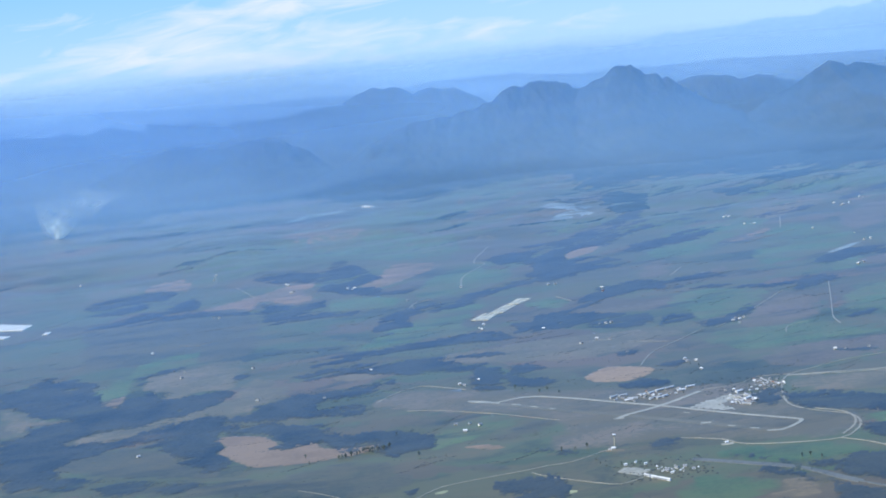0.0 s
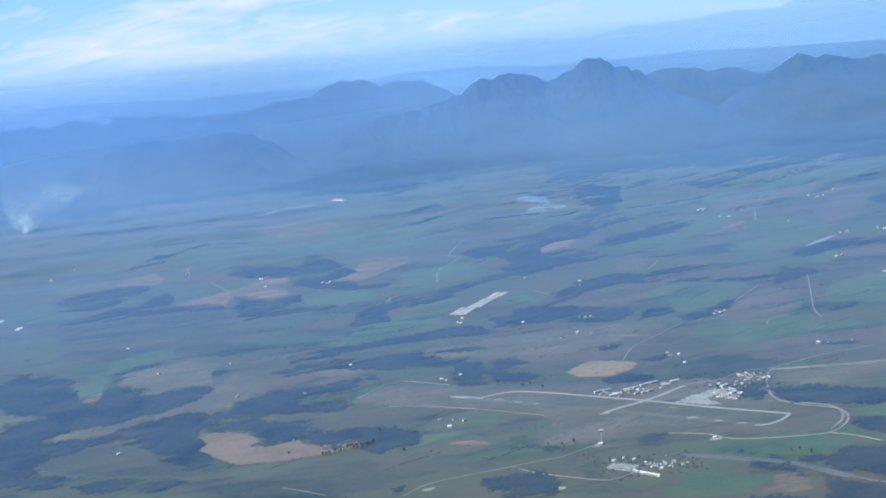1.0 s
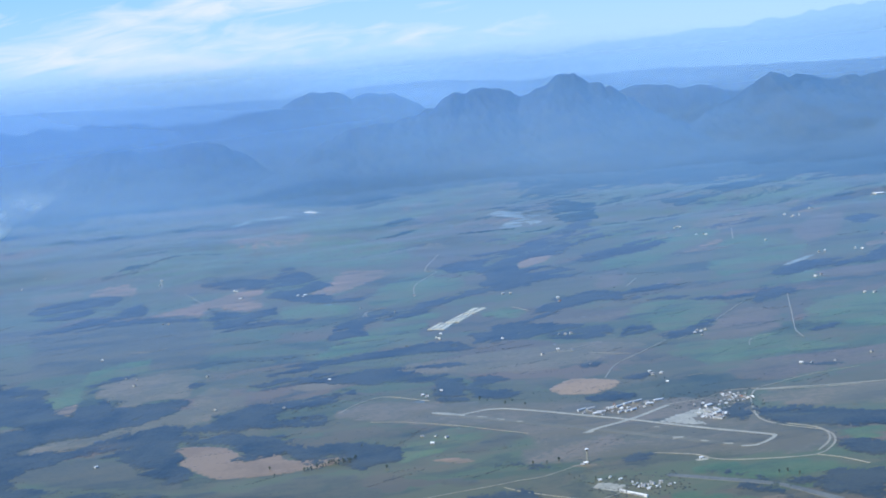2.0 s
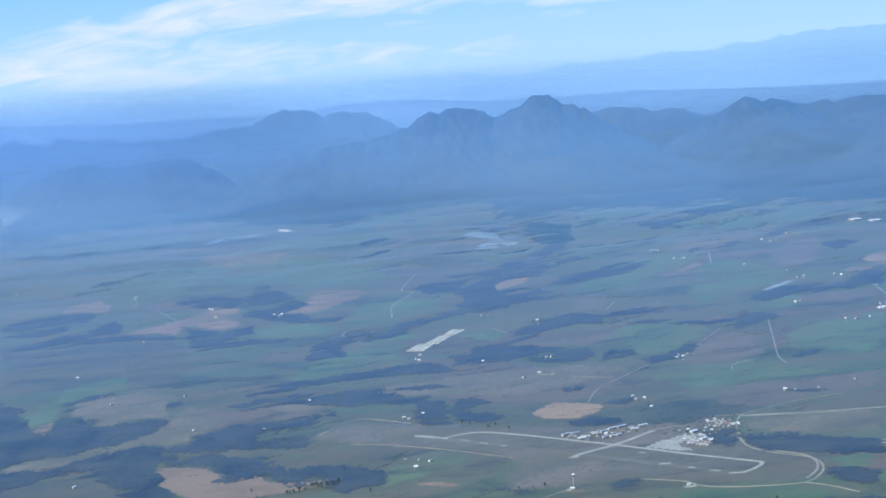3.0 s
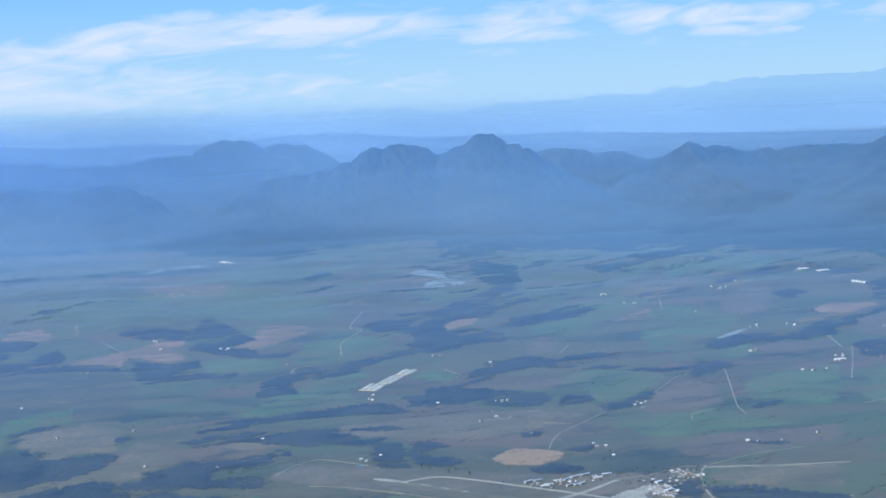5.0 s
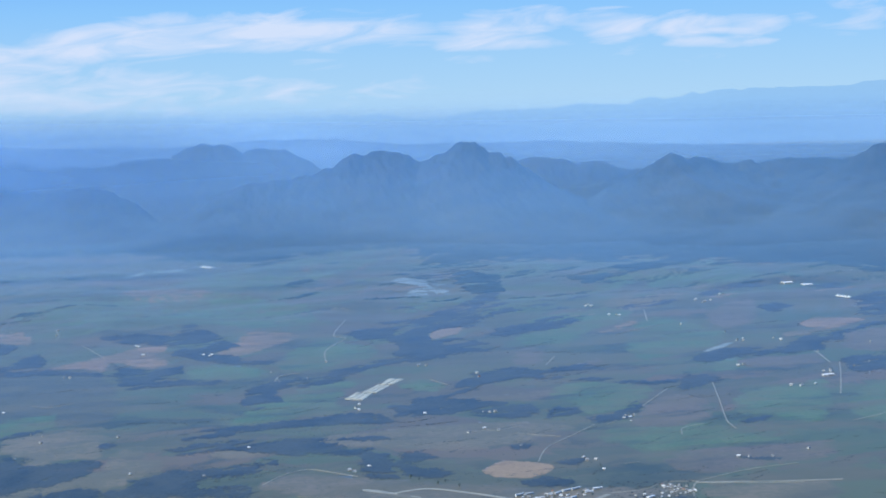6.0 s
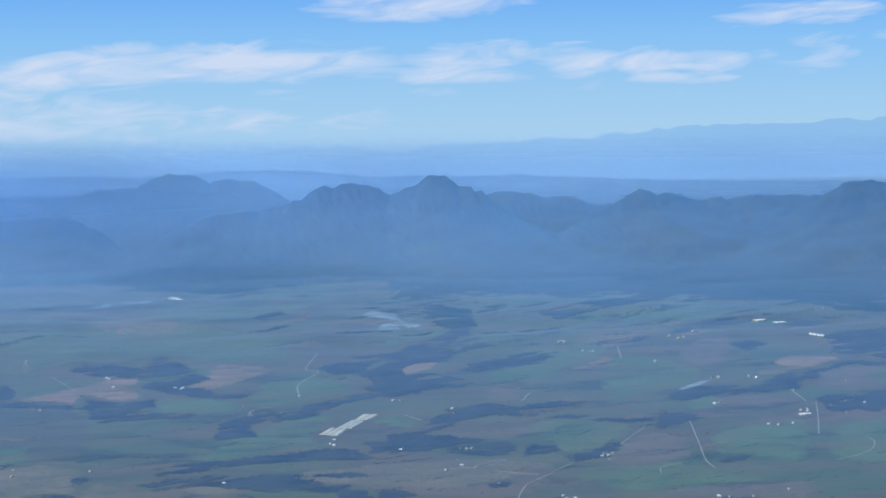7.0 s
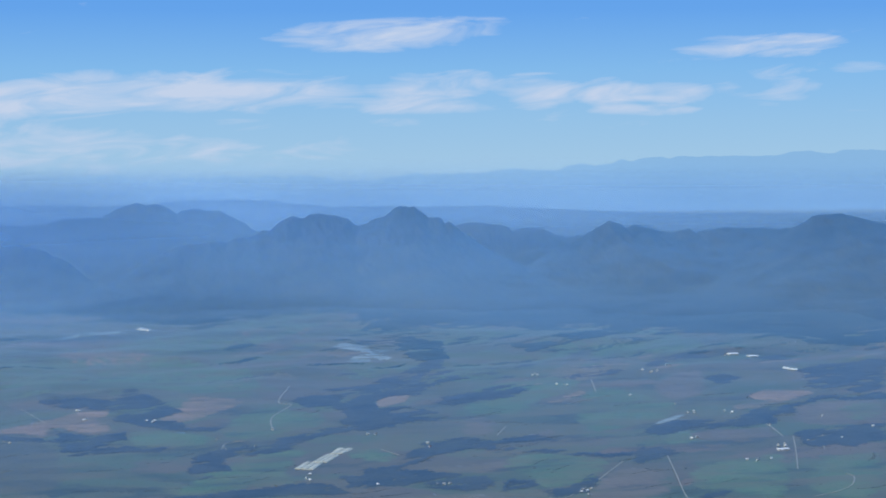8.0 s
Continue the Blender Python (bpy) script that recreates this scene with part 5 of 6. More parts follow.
road("road", "gravel", 0.5, (-91.8, 837.6), (-82.9, 832.8), (-74.5, 839.9))
road("road", "gravel", 0.54, (13.4, 868.7), (15.8, 884.2), (20.5, 891.3), (26.4, 890.8))
road("road", "gravel", 0.58, (-94.1, 1085.0), (-91.3, 1062.1), (-92.4, 1049.6))
road("road", "gravel", 0.5, (77.8, 722.4), (84.1, 726.8), (89.2, 724.0), (100.3, 732.3))
road("road", "gravel", 0.4, (191.9, 949.3), (211.9, 969.3), (224.3, 976.1))

def strips(y0, y1, west, east, tries, seed, kinds=("green", "green", "green", "brown", "purple", "olive", "soilpale", "wood", "wood", "wood")):
    """Narrow fields and hedges that lie along the low swells of the plain."""
    rng = random.Random(seed)
    for _ in range(tries):
        y = rng.uniform(y0, y1)
        x = y * math.tan(radians(rng.uniform(west, east)))
        turn, length, width = 0.5 + rng.uniform(-0.2, 0.2), rng.uniform(9, 30), rng.uniform(2.5, 8)
        kind = rng.choice(kinds)
        if kind == "wood":
            width *= 0.55
        c, d = math.cos(turn), math.sin(turn)
        ring = []
        for k in range(9):
            a = 2 * math.pi * k / 9
            u, v = length * math.cos(a) * rng.uniform(0.8, 1.1), width * math.sin(a) * rng.uniform(0.7, 1.2)
            ring.append((x + u * c - v * d, y + u * d + v * c))
        if kind == "wood":
            grove(*ring)
        else:
            plot(kind, *ring)


strips(1030, 1420, -12, 23, 90, 401)
strips(1340, 1760, -13, 4, 110, 402, ("wood", "wood", "wood", "green"))
strips(1200, 1400, 8, 24, 50, 403, ("wood", "wood", "green", "green"))
strips(1080, 1400, 2, 24, 70, 405, ("lush", "green", "lush", "wood"))
strips(1060, 1330, 5, 24, 90, 404, ("wood", "wood", "wood", "wood", "green", "brown"))


def bushes(x, y, size, rng, label):
    """Low uneven clumps at the given places, as one growth."""
    n = len(x)
    r = size * rng.uniform(0.5, 1.5, n)
    h = size * rng.uniform(0.3, 0.65, n)
    z = ground_z(x, y)
    a0 = rng.uniform(0, 6.28, n)
    verts = []
    for rr, hh in ((1.0, -0.15), (0.85, 0.55), (0.3, 1.0)):
        for k in range(5):
            a = a0 + k * 1.2566
            q = rng.uniform(0.75, 1.25, n)
            verts.append(np.stack([x + np.cos(a) * r * rr * q, y + np.sin(a) * r * rr * q, z + h * hh * q], 1))
    v = np.stack(verts, 1).reshape(-1, 3)
    base = np.arange(n)[:, None] * 15
    quads = []
    for ring in range(2):
        for k in range(5):
            j = (k + 1) % 5
            quads.append(base + np.array([[ring * 5 + k, ring * 5 + j, ring * 5 + 5 + j, ring * 5 + 5 + k]]))
    f = np.concatenate(quads).tolist() + (base + np.array([[10, 11, 12, 13, 14]])).tolist()
    tagged(mesh_object("bushes", v.tolist(), f, "forest", smooth=True, rim=[1.0] * len(v)), label, "bushes", kind="stuff")


def thicket(x0, x1, y0, y1, tries, seed, size, least=0.55):
    """Bushes and small trees strewn in drifts over the open land."""
    rng = np.random.default_rng(seed)
    x, y = rng.uniform(x0, x1, tries), rng.uniform(y0, y1, tries)
    drift = fractal(x * 0.9 - y * 0.35, y * 0.8 + x * 0.5, 70, seed, 4, 0.6)
    fine = fractal(x, y, 14, seed + 7, 3, 0.6)
    keep = (drift + 0.6 * fine) > least
    bushes(x[keep], y[keep], size, rng, "scattered dark bushes and small trees over farmland")


def hedges(y0, y1, west, east, number, seed, size):
    """Broken rows of trees and scrub along field edges and ditches."""
    rng = np.random.default_rng(seed)
    xs, ys = [], []
    for _ in range(number):
        y = rng.uniform(y0, y1)
        x = y * math.tan(radians(rng.uniform(west, east)))
        if fractal(x, y, 120, seed, 3) < -0.25:
            continue
        turn = 0.45 + rng.normal(0, 0.35)
        length, bend = rng.uniform(4, 26), rng.normal(0, 0.25)
        many = int(length * rng.uniform(1.6, 3.4))
        u = np.sort(rng.uniform(-0.5, 0.5, many)) * length
        u = u[fractal(u, 0 * u + seed, 5, int(x) % 97, 2) > -0.45]
        side = bend * length * (u / length) ** 2 + rng.normal(0, 0.35, len(u))
        xs.append(x + u * math.cos(turn) - side * math.sin(turn))
        ys.append(y + u * math.sin(turn) + side * math.cos(turn))
    bushes(np.concatenate(xs), np.concatenate(ys), size, rng, "broken rows of dark trees and scrub along field edges")


thicket(-260, 330, 430, 820, 16000, 301, 0.22)
thicket(104, 134, 574, 622, 260, 303, 0.42, -0.2)
thicket(60, 88, 500, 524, 150, 304, 0.40, -0.2)
hedges(480, 720, -13, 22, 190, 311, 0.22)
hedges(700, 980, -13, 23, 150, 312, 0.26)

# ---- buildings ----
def box(bm, cx, cy, z0, sx, sy, sz, bevel=0.0):
    r = bmesh.ops.create_cube(bm, size=1.0, matrix=Matrix.LocRotScale((cx, cy, z0 + sz / 2), None, (sx, sy, sz)))
    if bevel:
        edges = list({e for v in r["verts"] for e in v.link_edges})
        bmesh.ops.bevel(bm, geom=edges, offset=bevel, segments=1, affect="EDGES")


def gable(bm, sx, sy, z0, rise, over=0.08, thick=0.05):
    """A pitched roof of two slopes with thickness, ridge along x."""
    hx, hy = sx / 2 + over, sy / 2 + over
    pts = [(-hy, z0 - over * 0.3), (0, z0 + rise), (hy, z0 - over * 0.3), (hy, z0 - over * 0.3 + thick), (0, z0 + rise + thick * 1.2), (-hy, z0 - over * 0.3 + thick)]
    a = [bm.verts.new((-hx, y, z)) for y, z in pts]
    b = [bm.verts.new((hx, y, z)) for y, z in pts]
    for i in range(6):
        j = (i + 1) % 6
        bm.faces.new((a[i], a[j], b[j], b[i]))
    for r in (a, list(reversed(b))):
        bm.faces.new((r[0], r[1], r[4], r[5]))
        bm.faces.new((r[1], r[2], r[3], r[4]))
    bmesh.ops.recalc_face_normals(bm, faces=bm.faces)


def gabled_walls(bm, sx, sy, h, rise):
    base = [(-sx / 2, -sy / 2), (sx / 2, -sy / 2), (sx / 2, sy / 2), (-sx / 2, sy / 2)]
    lo = [bm.verts.new((x, y, -0.6)) for x, y in base]
    hi = [bm.verts.new((x, y, h)) for x, y in base]
    w, e = bm.verts.new((-sx / 2, 0, h + rise)), bm.verts.new((sx / 2, 0, h + rise))
    bm.faces.new((lo[0], lo[1], hi[1], hi[0]))
    bm.faces.new((lo[2], lo[3], hi[3], hi[2]))
    bm.faces.new((lo[1], lo[2], hi[2], e, hi[1]))
    bm.faces.new((lo[3], lo[0], hi[0], w, hi[3]))


def house(size, roof, label):
    """A low farmhouse: walls, pitched roof, door, windows and a chimney."""
    top = new("house")
    sx, sy, h, rise = size, size * 0.62, 0.34, 0.26
    bm = bmesh.new()
    gabled_walls(bm, sx, sy, h, rise)
    part("wall", bm, "whitewall", top)
    bm = bmesh.new()
    gable(bm, sx, sy, h, rise)
    part("roof", bm, roof, top, {"whiteroof": "white painted metal roof", "greyroof": "grey sheet roof", "redroof": "red tiled roof"}[roof])
    bm = bmesh.new()
    box(bm, 0.1 * sx, -sy / 2 - 0.01, 0.0, 0.09, 0.03, 0.2)
    part("door", bm, "timber", top)
    for k, wx in enumerate((-0.32, -0.1, 0.32)):
        bm = bmesh.new()
        box(bm, wx * sx, -sy / 2 - 0.008, 0.1, 0.13, 0.03, 0.11)
        part("window", bm, "darkglass", top)
    bm = bmesh.new()
    box(bm, -0.3 * sx, 0.1 * sy, h + 0.1, 0.09, 0.09, 0.25, 0.01)
    part("chimney", bm, "redroof", top)
    return tagged(top, label, "house", "farmhouses in the valley")


def hangar(length, depth, roof="whiteroof"):
    """A wide shed with a low rounded roof and a big sliding door."""
    top = new("hangar")
    sx, sy, h = length, depth, 0.45
    bm = bmesh.new()
    box(bm, 0, 0, -0.6, sx, sy, h + 0.6)
    part("wall", bm, "whitewall", top)
    bm = bmesh.new()
    n = 8
    ring = [(-sy / 2 * 1.03 * math.cos(math.pi * i / n), h - 0.02 + 0.30 * math.sin(math.pi * i / n)) for i in range(n + 1)]
    a = [bm.verts.new((-sx / 2 - 0.06, y, z)) for y, z in ring]
    b = [bm.verts.new((sx / 2 + 0.06, y, z)) for y, z in ring]
    for i in range(n):
        bm.faces.new((a[i], b[i], b[i + 1], a[i + 1]))
    bm.faces.new(a)
    bm.faces.new(list(reversed(b)))
    bm.faces.new((a[0], a[-1], b[-1], b[0]))
    part("roof", bm, roof, top, "curved grey metal roof" if roof == "tinroof" else "curved white metal roof")
    bm = bmesh.new()
    for k in (-0.25, 0.0, 0.25):
        box(bm, k * sx, -sy / 2 - 0.012, 0, 0.24 * sx, 0.03, 0.38)
    part("door", bm, "steel", top, "grey sliding door in three leaves")
    for k in range(4):
        bm = bmesh.new()
        box(bm, (k - 1.5) * sx * 0.22, 0, h + 0.275, 0.07 * sx, 0.25, 0.04, 0.008)
        part("roof_vent", bm, "greyroof", top)
    return tagged(top, "long white shed with a curved %s roof" % ("grey tin" if roof == "tinroof" else "white metal"), "hangar", "sheds by the airfield")


def settle(x, y, turn):
    return pose(x, y, float(ground_z(x, y)) + 0.06, 0, 0, turn)


HOUSES = [house(1.0, r, lab) for r, lab in (("whiteroof", "small white farmhouse with a white metal roof"), ("greyroof", "small white farmhouse with a grey sheet roof"), ("redroof", "small white farmhouse with a red tiled roof"))]
HANGARS = {}
placed = {}


def put_house(size, x, y):
    k = random.choices((0, 1, 2), (6, 4, 0.3) if size > 0.85 else (4, 6, 0.5))[0]
    m = settle(x, y, random.uniform(-50, 50)) @ Matrix.Diagonal((size, size, size * 0.95, 1))
    if k not in placed:
        placed[k] = HOUSES[k]
        HOUSES[k].matrix_basis = m
    else:
        ob = copy_thing(HOUSES[k], m)
        ob.scale = (size, size, size * 0.95)


def put_hangar(length, turn, x, y):
    m = settle(x, y, turn + random.uniform(-4, 4))
    if length not in HANGARS:
        HANGARS[length] = hangar(length, length * (0.8 if length > 5.5 else 0.4), "paint" if length > 5.5 else "whiteroof")
        HANGARS[length].matrix_basis = m
    else:
        copy_thing(HANGARS[length], m)


def put_shed(x0, y0, x1, y1, depth, roof="whiteroof"):
    """A long shed between two corners."""
    ob = hangar(math.hypot(x1 - x0, y1 - y0), depth, roof)
    ob.matrix_basis = settle((x0 + x1) / 2, (y0 + y1) / 2, math.degrees(math.atan2(y1 - y0, x1 - x0)))


def tunnels(cover, a, b, c, d):
    """A block of plastic tunnels side by side, each an arched cover with end walls."""
    a, b, c, d = (Vector((*p, 0)) for p in (a, b, c, d))
    rows = max(2, min(14, int((b - a).length / 2.2)))
    top = new("greenhouse")
    mid = (a + b + c + d) / 4
    top.location = (mid.x, mid.y, float(ground_z(mid.x, mid.y)) + 0.1)
    for r in range(rows):
        u0, u1 = (r + 0.02) / rows, (r + 0.98) / rows
        n0, n1, f0, f1 = a.lerp(b, u0), a.lerp(b, u1), d.lerp(c, u0), d.lerp(c, u1)
        bm = bmesh.new()
        n, rings = 6, []
        segs = max(2, int((f0 - n0).length / 8))
        for s in range(segs + 1):
            p, q = n0.lerp(f0, s / segs), n1.lerp(f1, s / segs)
            ring = []
            for i in range(n + 1):
                w = p.lerp(q, 0.5 - 0.5 * math.cos(math.pi * i / n))
                z = float(ground_z(w.x, w.y)) - top.location.z + 0.02 + 0.42 * math.sin(math.pi * i / n)
                ring.append(bm.verts.new((w.x - mid.x, w.y - mid.y, z)))
            rings.append(ring)
        for s in range(segs):
            for i in range(n):
                bm.faces.new((rings[s][i], rings[s][i + 1], rings[s + 1][i + 1], rings[s + 1][i]))
        bm.faces.new(rings[0])
        bm.faces.new(list(reversed(rings[-1])))
        part("tunnel", bm, cover, top)
    tagged(top, "block of white plastic growing tunnels on farmland", "greenhouse", "greenhouses in the valley")


def control_tower(x, y, height):
    top = new("control_tower")
    top.matrix_basis = settle(x, y, 12)
    bm = bmesh.new()
    bmesh.ops.create_cone(bm, cap_ends=True, segments=10, radius1=0.26, radius2=0.2, depth=height + 0.5, matrix=Matrix.Translation((0, 0, height / 2 - 0.25)))
    part("shaft", bm, "concrete", top)
    bm = bmesh.new()
    bmesh.ops.create_cone(bm, cap_ends=True, segments=8, radius1=0.34, radius2=0.55, depth=0.4, matrix=Matrix.Translation((0, 0, height + 0.2)))
    part("cabin", bm, "darkglass", top, "glazed lookout cabin")
    bm = bmesh.new()
    bmesh.ops.create_cone(bm, cap_ends=True, segments=8, radius1=0.66, radius2=0.5, depth=0.2, matrix=Matrix.Translation((0, 0, height + 0.5)))
    part("roof", bm, "whiteroof", top, "white octagonal roof")
    bm = bmesh.new()
    bmesh.ops.create_cone(bm, cap_ends=True, segments=6, radius1=0.03, radius2=0.015, depth=0.7, matrix=Matrix.Translation((0, 0, height + 0.95)))
    part("aerial", bm, "steel", top)
    bm = bmesh.new()
    box(bm, -0.4, 0.1, -0.4, 1.5, 0.9, 0.75, 0.03)
    part("base", bm, "whitewall", top, "low white building at the foot")
    tagged(top, "slim pale tower with a white lookout on top", "tower")


def tree(height, seed):
    """A tree: tapered trunk with limbs, and a crown of many leaf clumps."""
    rng = random.Random(seed)
    top = new("tree")
    bm = bmesh.new()
    bmesh.ops.create_cone(bm, cap_ends=False, segments=6, radius1=0.06, radius2=0.025, depth=height * 0.7, matrix=Matrix.Translation((0, 0, height * 0.3)))
    for k in range(4):
        m = Matrix.Translation((0, 0, height * (0.35 + 0.08 * k))) @ pose(0, 0, 0, 50, 0, 90 * k + 20) @ Matrix.Translation((0, 0, height * 0.12))
        bmesh.ops.create_cone(bm, cap_ends=False, segments=4, radius1=0.025, radius2=0.008, depth=height * 0.26, matrix=m)
    part("trunk", bm, "bark", top)
    bm = bmesh.new()
    for k in range(26):
        a, u = rng.uniform(0, 6.283), rng.random()
        z = height * (0.35 + 0.62 * u)
        r = height * 0.30 * math.sin(math.pi * (0.15 + 0.8 * u)) * rng.uniform(0.3, 1.0)
        s = height * rng.uniform(0.08, 0.15)
        bmesh.ops.create_icosphere(bm, subdivisions=1, radius=s, matrix=Matrix.Translation((r * math.cos(a), r * math.sin(a), z)) @ pose(0, 0, 0, rng.uniform(0, 90), rng.uniform(0, 90), 0) @ Matrix.Diagonal((1, 1.2, 0.75, 1)))
    for v in bm.verts:
        v.co += Vector((rng.uniform(-1, 1), rng.uniform(-1, 1), rng.uniform(-1, 1))) * height * 0.025
    part("crown", bm, "leaves", top)
    return tagged(top, "dark leafy tree standing alone in a field", "tree", "trees in the fields")


TREES = [tree(1.0, 5), tree(1.0, 6), tree(1.0, 7)]
fresh = [True] * 3


def put_tree(height, x, y):
    k = random.randrange(3)
    s = height * random.uniform(0.4, 1.05)
    m = pose(x, y, float(ground_z(x, y)) + 0.1, 0, 0, random.uniform(0, 360)) @ Matrix.Diagonal((s, s, s, 1))
    if fresh[k]:
        fresh[k] = False
        TREES[k].matrix_basis = m
    else:
        copy_thing(TREES[k], m).scale = (s, s, s)


def smoke(x, y):
    """Thin white smoke of a field fire, drifting off in folded sheets."""
    m = bpy.data.materials.new("smoke")
    m.use_nodes = True
    n, l = m.node_tree.nodes, m.node_tree.links
    n.clear()
    tc = n.new("ShaderNodeUVMap")
    wisps = n.new("ShaderNodeTexNoise")
    wisps.inputs["Scale"].default_value, wisps.inputs["Detail"].default_value, wisps.inputs["Distortion"].default_value = 2.2, 5, 0.4
    l.new(tc.outputs[0], wisps.inputs["Vector"])
    uv = n.new("ShaderNodeSeparateXYZ")
    l.new(tc.outputs[0], uv.inputs[0])

    def op(kind, a, b, clamp=False):
        q = n.new("ShaderNodeMath")
        q.operation, q.use_clamp = kind, clamp
        for i, v in enumerate((a, b)):
            if isinstance(v, (int, float)):
                q.inputs[i].default_value = v
            else:
                l.new(v, q.inputs[i])
        return q.outputs[0]

    # thins out towards the edges and the top
    side = op("MULTIPLY", op("MULTIPLY", uv.outputs[0], op("SUBTRACT", 1.0, uv.outputs[0])), 4.0)
    fall = op("MULTIPLY", op("SUBTRACT", 1.0, op("POWER", uv.outputs[1], 2.5)), op("MULTIPLY", uv.outputs[1], 14.0, True), True)
    dens = op("MULTIPLY", op("MULTIPLY", op("SUBTRACT", wisps.outputs[0], 0.36), 4.2, True), op("POWER", op("MULTIPLY", side, fall), 0.75))
    clear = n.new("ShaderNodeBsdfTransparent")
    body = n.new("ShaderNodeBsdfDiffuse")
    body.inputs["Color"].default_value = (0.80, 0.90, 0.88, 1)
    glow = n.new("ShaderNodeBsdfTranslucent")
    glow.inputs["Color"].default_value = (0.80, 0.90, 0.88, 1)
    both = n.new("ShaderNodeMixShader")
    l.new(body.outputs[0], both.inputs[1])
    l.new(glow.outputs[0], both.inputs[2])
    mix = n.new("ShaderNodeMixShader")
    l.new(op("MULTIPLY", dens, 0.85, True), mix.inputs[0])
    l.new(clear.outputs[0], mix.inputs[1])
    l.new(both.outputs[0], mix.inputs[2])
    out = n.new("ShaderNodeOutputMaterial")
    l.new(mix.outputs[0], out.inputs[0])
    MATS["smoke"] = m
    top = new("smoke_plume")
    top.location = (x, y, float(ground_z(x, y)))
    for k, (lean, wide, tall) in enumerate(((4, 38, 30), (16, 60, 40), (32, 68, 36))):
        us, vs = 14, 14
        verts, faces = [], []
        for j in range(vs):
            v = j / (vs - 1)
            for i in range(us):
                u = i / (us - 1)
                w = wide * (0.22 + 0.78 * v ** 0.7)
                px = (u - 0.5) * w + lean * v ** 1.4
                verts.append((px, 5 * k - 0.7 * px + 2 * math.sin(5 * u + 3 * v + k), v * tall))
        for j in range(vs - 1):
            for i in range(us - 1):
                a = j * us + i
                faces.append((a, a + 1, a + us + 1, a + us))
        ob = mesh_object("wisp", verts, faces, "smoke", top, smooth=True)
        uvs = ob.data.uv_layers.new(name="UVMap")
        for poly in ob.data.polygons:
            for li in poly.loop_indices:
                vi = ob.data.loops[li].vertex_index
                uvs.data[li].uv = ((vi % us) / (us - 1) * 0.999, (vi // us) / (vs - 1))
    tagged(top, "thin white smoke rising from a field fire", "smoke")


for x, y in ((108.6, 660.2), (110.6, 643.6), (84.6, 729.0), (89.3, 724.1), (91.3, 691.5), (90.6, 764.0), (92.8, 762.3), (95.3, 763.3), (44.1, 798.8), (41.8, 790.8), (41.3, 917.6), (-49.1, 1006.2),):
    put_house(1.0 * random.uniform(0.8, 1.25), x, y)
for x, y in ((-47.8, 1002.9), (-15.7, 962.5), (-11.8, 961.1), (-45.7, 974.2), (-44.6, 977.3), (-5.9, 717.6), (-49.0, 687.0), (-23.7, 673.8), (-85.5, 615.4), (27.5, 663.0), (26.0, 666.2), (33.3, 670.1),):
    put_house(1.0 * random.uniform(0.8, 1.25), x, y)
for x, y in ((20.9, 601.5), (25.3, 599.7), (28.5, 596.0), (23.3, 590.0), (82.1, 888.7), (85.5, 887.3), (103.9, 856.2), (103.1, 846.0), (-92.8, 1081.7), (-92.9, 1065.3), (-31.0, 1302.8), (-171.5, 1177.4),):
    put_house(1.0 * random.uniform(0.8, 1.25), x, y)
for x, y in ((-180.8, 1140.1), (211.5, 1018.0), (206.4, 1062.9), (141.9, 726.1), (140.3, 731.5), (219.2, 832.9), (161.0, 652.2), (164.4, 651.0), (172.6, 650.0), (97.0, 531.9), (65.4, 521.6), (68.6, 523.3),):
    put_house(1.0 * random.uniform(0.8, 1.25), x, y)
for x, y in ((71.0, 519.9), (75.5, 509.6), (78.5, 511.2), (81.0, 511.8), (82.8, 508.2), (76.4, 506.5), (64.9, 542.1), (63.7, 541.3), (108.6, 665.0), (111.9, 660.5),):
    put_house(1.0 * random.uniform(0.8, 1.25), x, y)
for x, y in ((337.4, 1117.9), (398.4, 1156.7), (243.0, 908.1), (246.7, 910.6), (261.3, 907.7), (270.2, 1055.8), (268.6, 1064.7), (210.8, 1022.1), (207.1, 1023.5), (206.0, 1068.7), (252.1, 804.7), (223.9, 776.4),):
    put_house(0.95 * random.uniform(0.8, 1.25), x, y)
for x, y in ((229.0, 776.5), (234.7, 776.5), (-13.0, 957.4), (310.3, 844.1), (284.6, 819.7), (267.3, 816.5), (300.2, 879.4), (232.7, 971.1), (245.5, 935.8),):
    put_house(0.95 * random.uniform(0.8, 1.25), x, y)
for x, y in ((246.9, 795.2), (253.1, 807.7), (245.4, 906.5), (263.1, 901.6), (-83.6, 768.4), (-83.6, 755.7), (-91.6, 728.5), (-54.3, 756.5), (-102.9, 824.4),):
    put_house(0.95 * random.uniform(0.8, 1.25), x, y)
for x, y in ((110.8, 601.8), (110.8, 594.0), (113.7, 602.1), (113.4, 594.4), (110.7, 586.5), (113.4, 588.7), (115.6, 594.1), (113.8, 582.8), (116.2, 588.0), (115.4, 580.0), (118.4, 591.5), (118.1, 597.6),):
    put_house(0.72 * random.uniform(0.8, 1.25), x, y)
for x, y in ((111.5, 582.3),):
    put_house(0.72 * random.uniform(0.8, 1.25), x, y)
for x, y in ((123.0, 615.1), (123.6, 610.6), (125.8, 614.5), (126.3, 610.0), (128.2, 613.1), (127.9, 607.0), (130.0, 611.0), (121.8, 605.4), (122.8, 602.8), (124.4, 603.9), (125.3, 601.3), (126.9, 601.4),):
    put_house(0.72 * random.uniform(0.8, 1.25), x, y)
for x, y in ((124.8, 606.7),):
    put_house(0.72 * random.uniform(0.8, 1.25), x, y)
